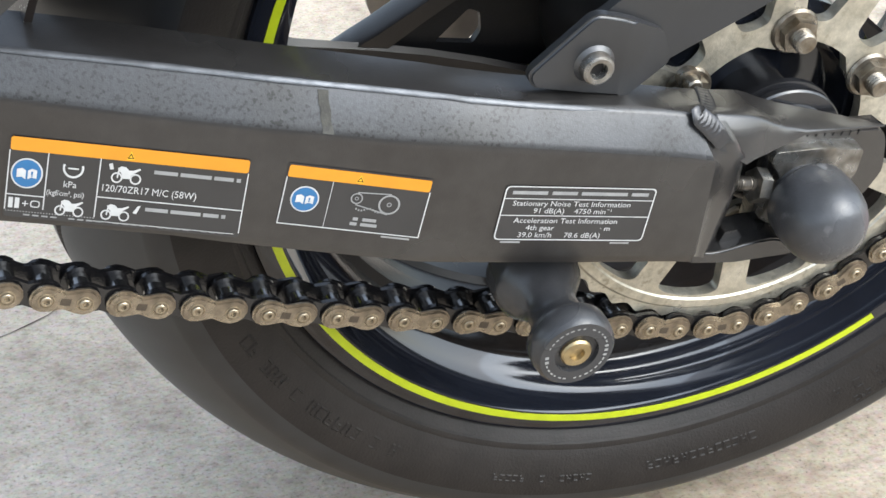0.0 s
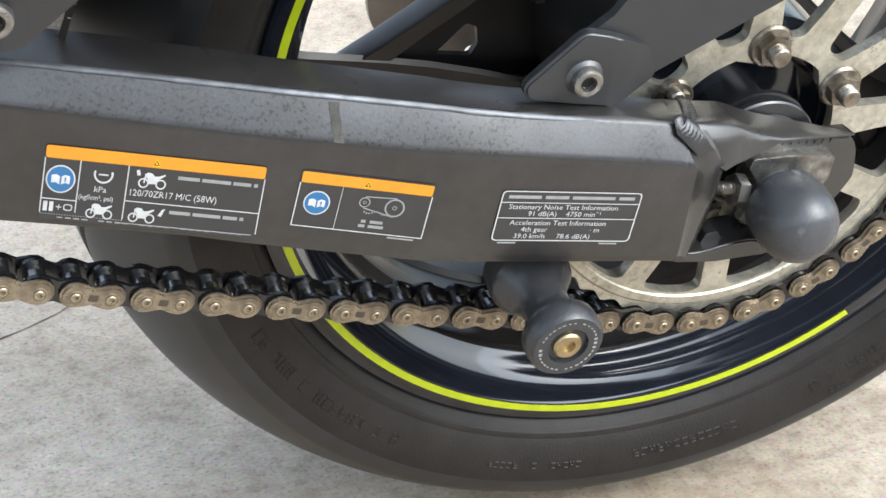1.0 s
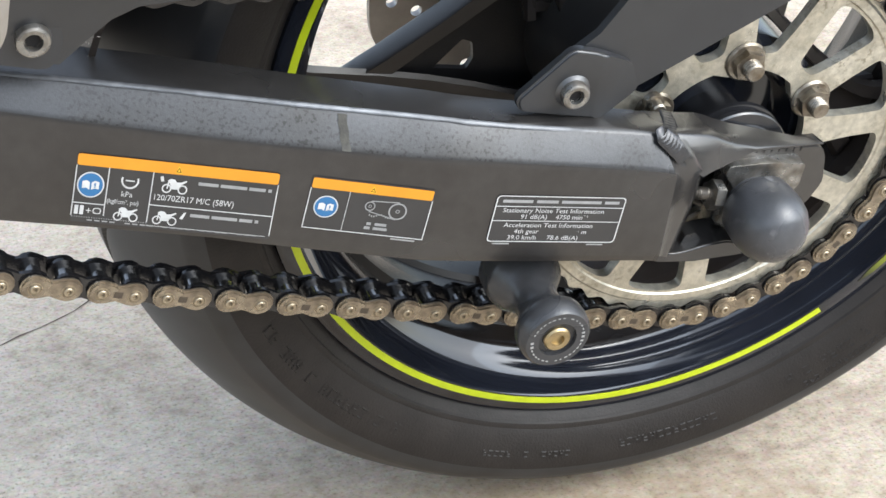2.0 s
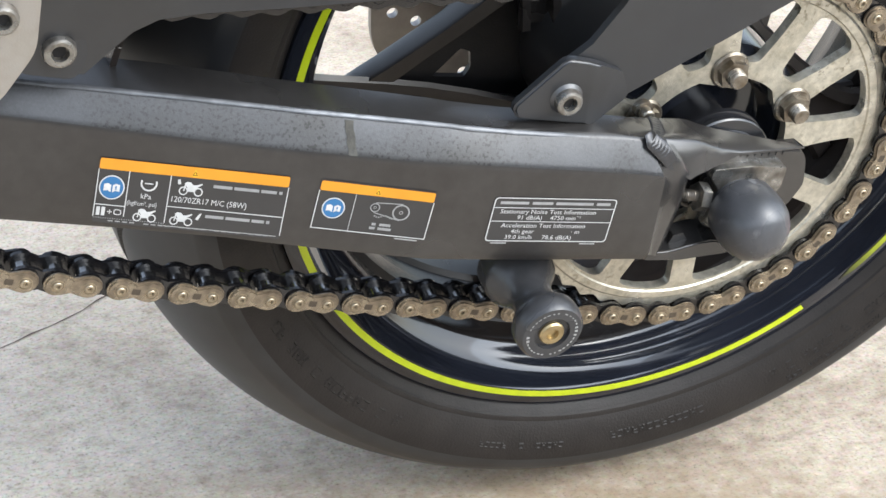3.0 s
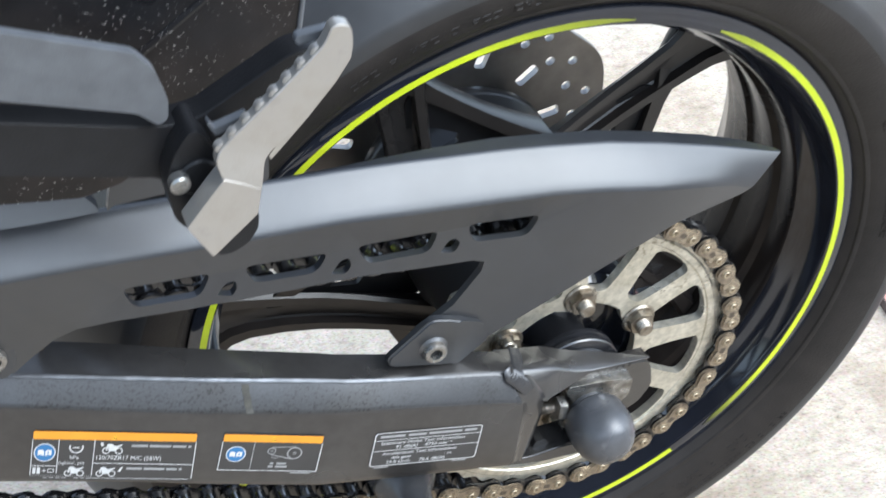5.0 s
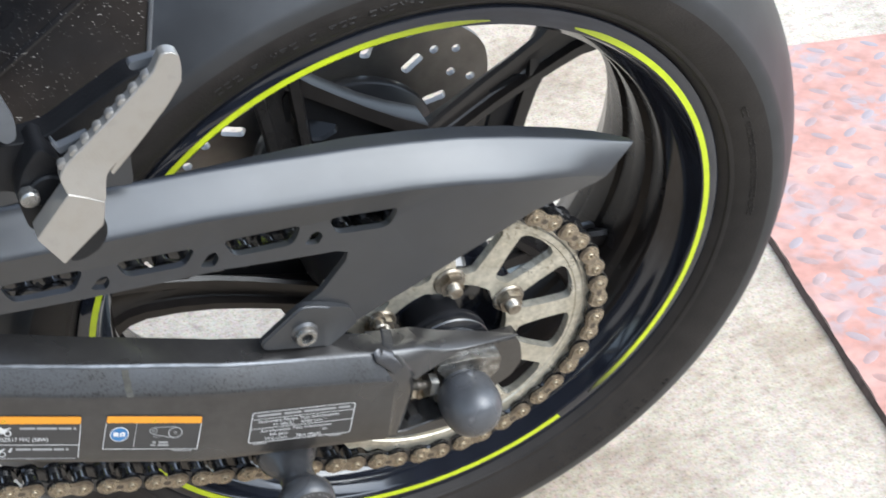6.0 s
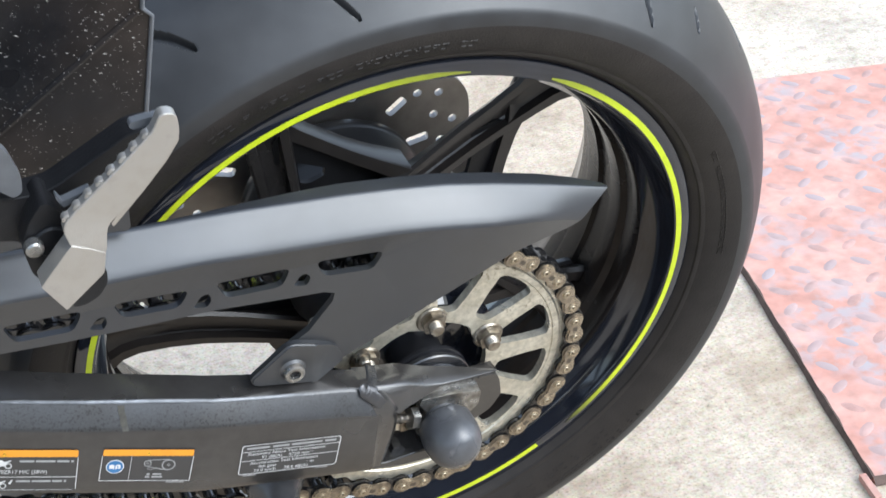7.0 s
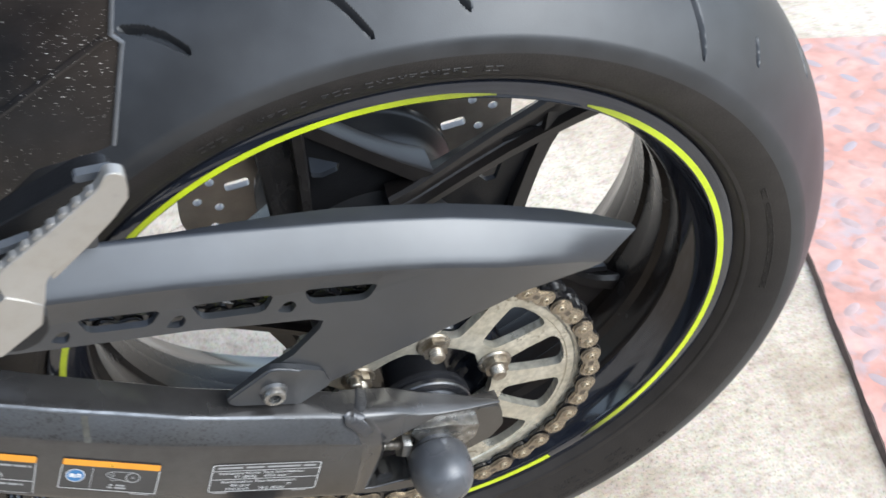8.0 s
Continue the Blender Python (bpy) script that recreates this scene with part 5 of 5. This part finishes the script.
def lines(name, u, v, size, body, parent, mat, z=0.0003, stretch=1.0, slant=0.0):
    """A line of print that starts at (u, v), v down to its foot."""
    cu = bpy.data.curves.new("print", "FONT")
    cu.body, cu.size, cu.shear, cu.resolution_u = body, size, slant, 2
    tmp = bpy.data.objects.new("print", cu)
    scene.collection.objects.link(tmp)
    me = bpy.data.meshes.new_from_object(tmp)
    bpy.data.objects.remove(tmp)
    for vert in me.vertices:
        vert.co = Vector((u + vert.co.x * stretch, -v + vert.co.y, z))
    return part(name, me, mat, parent, smooth=0)


def bike_icon(u, v, s):
    body = [(-0.66, -0.52), (-0.40, -0.68), (-0.08, -0.64), (0.14, -0.42), (0.46, -0.45), (0.90, -0.64), (0.97, -0.55), (0.56, -0.25), (0.28, 0.20), (-0.26, 0.22), (-0.36, -0.14)]
    fork = [(-0.60, -0.50), (-0.48, -0.46), (-0.58, 0.20), (-0.68, 0.18)]
    return [ring_shape(u - 0.66 * s, v + 0.18 * s, 0.40 * s, 0.11 * s, 20), ring_shape(u + 0.66 * s, v + 0.18 * s, 0.40 * s, 0.11 * s, 20)] + [[(u + a * s, v + b * s) for a, b in shape] for shape in (body, fork)]



def blue_disc(u, v, r, parent):
    flat("sign_rim", [circle(u, v, r, 32)], 0.00026, WHITE_INK, parent)
    flat("blue_sign", [circle(u, v, r * 0.9, 32)], 0.00034, BLUE, parent, label="blue round sign with an open book")
    page = [(0.06, -0.20), (0.30, -0.34), (0.62, -0.26), (0.62, 0.30), (0.30, 0.24), (0.06, 0.38)]
    flat("book_mark", [[(u + s * a * r, v + b * r) for a, b in page] for s in (-1, 1)], 0.00042, WHITE_INK, parent)
    flat("book_print", [rect(u + 0.26 * r, v - 0.16 * r, u + 0.38 * r, v + 0.06 * r), rect(u + 0.26 * r, v + 0.10 * r, u + 0.38 * r, v + 0.17 * r)], 0.0005, BLUE, parent)


def sticker(x, z, slope, w, h, label, size=(1, 1)):
    ob = flat("sticker", [fillet(rect(0, 0, w, h), 0.0012, 3)], 0.0, LABEL_BLACK, swingarm, label=label)
    ob.matrix_local = on_arm(x, z, slope) @ Matrix.Diagonal((*size, 1, 1))
    return ob


def warning(u, v, s, parent):
    flat("warning_mark", [([(u - s, v + s * 0.8), (u, v - s * 0.9), (u + s, v + s * 0.8)], [[(u - s * 0.55, v + s * 0.55), (u, v - s * 0.45), (u + s * 0.55, v + s * 0.55)]])], 0.0004, CAST_BLACK, parent)


YELLOW = material("label_yellow", (0.80, 0.45, 0.02), 0.45, 0.0, 60, 0.05, 0.0)
w, h = 0.0905, 0.0320
st = sticker(-0.3262, -0.0287, radians(6.5), w, h, "black tyre pressure sticker with an orange band", (0.978, 1.08))
flat("orange_band", [fillet(rect(0.0003, 0.0, w - 0.0003, 0.0053), 0.001, 2)], 0.0002, ORANGE, st)
flat("warning_sign", [[(0.0450 - 0.0016, 0.0046), (0.0450, 0.0012), (0.0450 + 0.0016, 0.0046)]], 0.0003, YELLOW, st)
warning(0.0450, 0.0031, 0.0013, st)
t_ = 0.00022
each("ruled_line", [rect(0, 0.0053, 2 * t_, 0.029), rect(0.0143, 0.0053, 0.0143 + 2 * t_, h - 0.004), rect(0.0338, 0.0053, 0.0338 + 2 * t_, h - 0.003), rect(w - 2 * t_, 0.0053, w, h - 0.002), rect(0, 0.0226, 0.0143, 0.0226 + 2 * t_),
                     rect(0.0338, 0.0204, w, 0.0204 + 2 * t_), rect(0.0338, h - 0.0016, w - 0.002, h - 0.0016 + t_)], 0.00024, WHITE_INK, st)
flat("dotted_rule", [rect(0.0005 + 0.0011 * k, 0.0292, 0.0010 + 0.0011 * k, 0.0296) for k in range(31)], 0.00024, GREY_INK, st)
blue_disc(0.0072, 0.0140, 0.0060, st)
flat("load_mark", [rect(0.0014 + 0.0024 * k, 0.0240, 0.0031 + 0.0024 * k, 0.0282) for k in range(2)] + [rect(0.0066, 0.0259, 0.0088, 0.0263), rect(0.0075, 0.0250, 0.0079, 0.0272), (fillet(rect(0.0096, 0.0246, 0.0132, 0.0274), 0.001, 2), [fillet(rect(0.0100, 0.0250, 0.0128, 0.0270), 0.0008, 2)])], 0.00026, WHITE_INK, st)
arc_o = [(0.0242 + 0.0040 * math.cos(a), 0.0102 + 0.0040 * math.sin(a)) for a in np.linspace(radians(-20), radians(200), 16)]
arc_i = [(0.0242 + 0.0032 * math.cos(a), 0.0102 + 0.0032 * math.sin(a)) for a in np.linspace(radians(200), radians(-20), 16)]
flat("gauge_mark", [arc_o + arc_i, rect(0.0222, 0.0101, 0.0262, 0.0107)], 0.00026, WHITE_INK, st)
lines("print_line", 0.0210, 0.0180, 0.0036, "kPa", st, WHITE_INK)
lines("print_line", 0.0150, 0.0216, 0.0030, "(kgf/cm\u00b2, psi)", st, WHITE_INK, stretch=0.92)
flat("bike_mark", bike_icon(0.0243, 0.0266, 0.0052), 0.00026, WHITE_INK, st)
flat("bike_mark", bike_icon(0.0442, 0.0112, 0.0054) + [[(0.0372, 0.0070), (0.0385, 0.0066), (0.0392, 0.0090), (0.0378, 0.0092)]], 0.00026, WHITE_INK, st)
flat("bike_mark", bike_icon(0.0418, 0.0266, 0.0052) + [[(0.0500, 0.0230), (0.0512, 0.0226), (0.0498, 0.0262), (0.0484, 0.0258)]], 0.00026, WHITE_INK, st)
each("brand_bar", [rect(0.0545, 0.0078, 0.0635, 0.0093), rect(0.0645, 0.0078, 0.0765, 0.0093), rect(0.0775, 0.0078, 0.0850, 0.0093), rect(0.0862, 0.0078, 0.0878, 0.0093)], 0.00026, GREY_INK, st)
each("brand_bar", [rect(0.0530, 0.0231, 0.0618, 0.0246), rect(0.0628, 0.0231, 0.0745, 0.0246), rect(0.0755, 0.0231, 0.0815, 0.0246), rect(0.0826, 0.0231, 0.0842, 0.0246)], 0.00026, GREY_INK, st)
lines("print_line", 0.0350, 0.0180, 0.0040, "120/70ZR17 M/C (58W)", st, WHITE_INK, stretch=0.92)
flat("faded_print", [rect(0.0040 + 0.0034 * k, 0.0303, 0.0064 + 0.0034 * k, 0.0309) for k in range(24) if k % 5], 0.00026, GREY_INK, st)

w, h = 0.0570, 0.0262
st = sticker(-0.2256, -0.0169, radians(4.3), w, h, "black chain slack sticker with an orange band", (1.004, 1.03))
flat("orange_band", [fillet(rect(0.0004, 0.0006, w - 0.0004, 0.0057), 0.0008, 2)], 0.0002, ORANGE, st)
flat("warning_sign", [[(0.0285 - 0.0016, 0.0050), (0.0285, 0.0016), (0.0285 + 0.0016, 0.0050)]], 0.0003, YELLOW, st)
warning(0.0285, 0.0035, 0.0013, st)
each("ruled_line", [rect(0, 0.0057, 2 * t_, h), rect(w - 2 * t_, 0.0057, w, h), rect(0, h - 2 * t_, w, h), rect(0.0182, 0.0057, 0.0182 + t_, h)], 0.00024, WHITE_INK, st)
blue_disc(0.0088, 0.0145, 0.0056, st)
big_c, small_c = (0.0420, 0.0130), (0.0288, 0.0118)
flat("chain_mark", [ring_shape(*big_c, 0.0043, 0.0007), ring_shape(*big_c, 0.0010, 0.0004, 12), ring_shape(*small_c, 0.0024, 0.0005), ring_shape(*small_c, 0.0008, 0.0003, 12),
                    [(0.0288, 0.0094), (0.0288, 0.0089), (0.0420, 0.0082), (0.0420, 0.0087)], [(0.0288, 0.0142), (0.0288, 0.0147), (0.0420, 0.0176), (0.0420, 0.0170)]], 0.00026, GREY_INK, st)
flat("slack_mark", [rect(0.0292 + 0.0011 * k, 0.0158 + 0.0006 * math.sin(k), 0.0298 + 0.0011 * k, 0.0166 + 0.0006 * math.sin(k)) for k in range(10)], 0.00026, GREY_INK, st)
each("print_bar", [rect(0.0292, 0.0200, 0.0312, 0.0214), rect(0.0330, 0.0200, 0.0385, 0.0214), rect(0.0284, 0.0222, 0.0312, 0.0236), rect(0.0326, 0.0222, 0.0392, 0.0236)], 0.00026, GREY_INK, st)
each("print_bar", [rect(0.0420, h + 0.0006, 0.0535, h + 0.0014)], 0.00026, GREY_INK, st)

w, h = 0.0612, 0.0252
st = sticker(-0.1386, -0.0111, radians(5.7), w, h, "black noise information sticker with a white border", (1.088, 1.01))
each("border_line", [(fillet(rect(0, 0, w, h), 0.0022, 4), [fillet(rect(0.0005, 0.0005, w - 0.0005, h - 0.0005), 0.0018, 4)]), rect(0.0005, 0.0056, w - 0.0005, 0.0060), rect(0.0005, 0.0134, w - 0.0005, 0.0138)], 0.00026, WHITE_INK, st)
each("maker_bar", [rect(0.0030, 0.0022, 0.0170, 0.0038), rect(0.0188, 0.0022, 0.0290, 0.0038), rect(0.0306, 0.0022, 0.0495, 0.0038), rect(0.0512, 0.0022, 0.0582, 0.0038)], 0.00026, GREY_INK, st)
for text, u, v in (("Stationary Noise Test Information", 0.0040, 0.0090), ("91 dB(A)    4750 min\u207b\u00b9", 0.0130, 0.0124), ("Acceleration Test Information", 0.0062, 0.0170), ("4th gear", 0.0118, 0.0204), ("\u00b7 m", 0.0420, 0.0204), ("39.0 km/h     78.6 dB(A)", 0.0092, 0.0238)):
    lines("print_line", u, v, 0.0034, text, st, WHITE_INK, stretch=1.02)
each("print_bar", [rect(0.0030, h + 0.0006, 0.0110, h + 0.0014), rect(0.0480, h + 0.0006, 0.0560, h + 0.0014)], 0.00026, GREY_INK, st)

# ---- a dried drip over the arm's shoulder
DRIP = material("dried_drip", (0.040, 0.037, 0.029), 0.6, 0.0, 300, 0.3, 0.1, 900)
rows = []
for i in range(16):
    u = i / 15
    row = []
    for x in (-0.2204 + 0.0040 * u + 0.0002 * math.sin(i * 1.1), -0.2164 + 0.0040 * u + 0.0002 * math.cos(i * 0.9)):
        zc, zt = interp(x, CREASE), interp(x, TOP)
        z = zt - 0.0018 + (zc - zt + 0.0018) * u
        row.append((x, face_y(x, z) + interp(z, [(zc - 0.003, 0.0), (zc, 0.0004), (zc + 0.002, 0.0018), (zt - 0.0014, 0.0080)]) - 0.0003, z))
    rows.append(row)
part("drip_stain", strip(rows), DRIP, swingarm, "brownish dried drip")
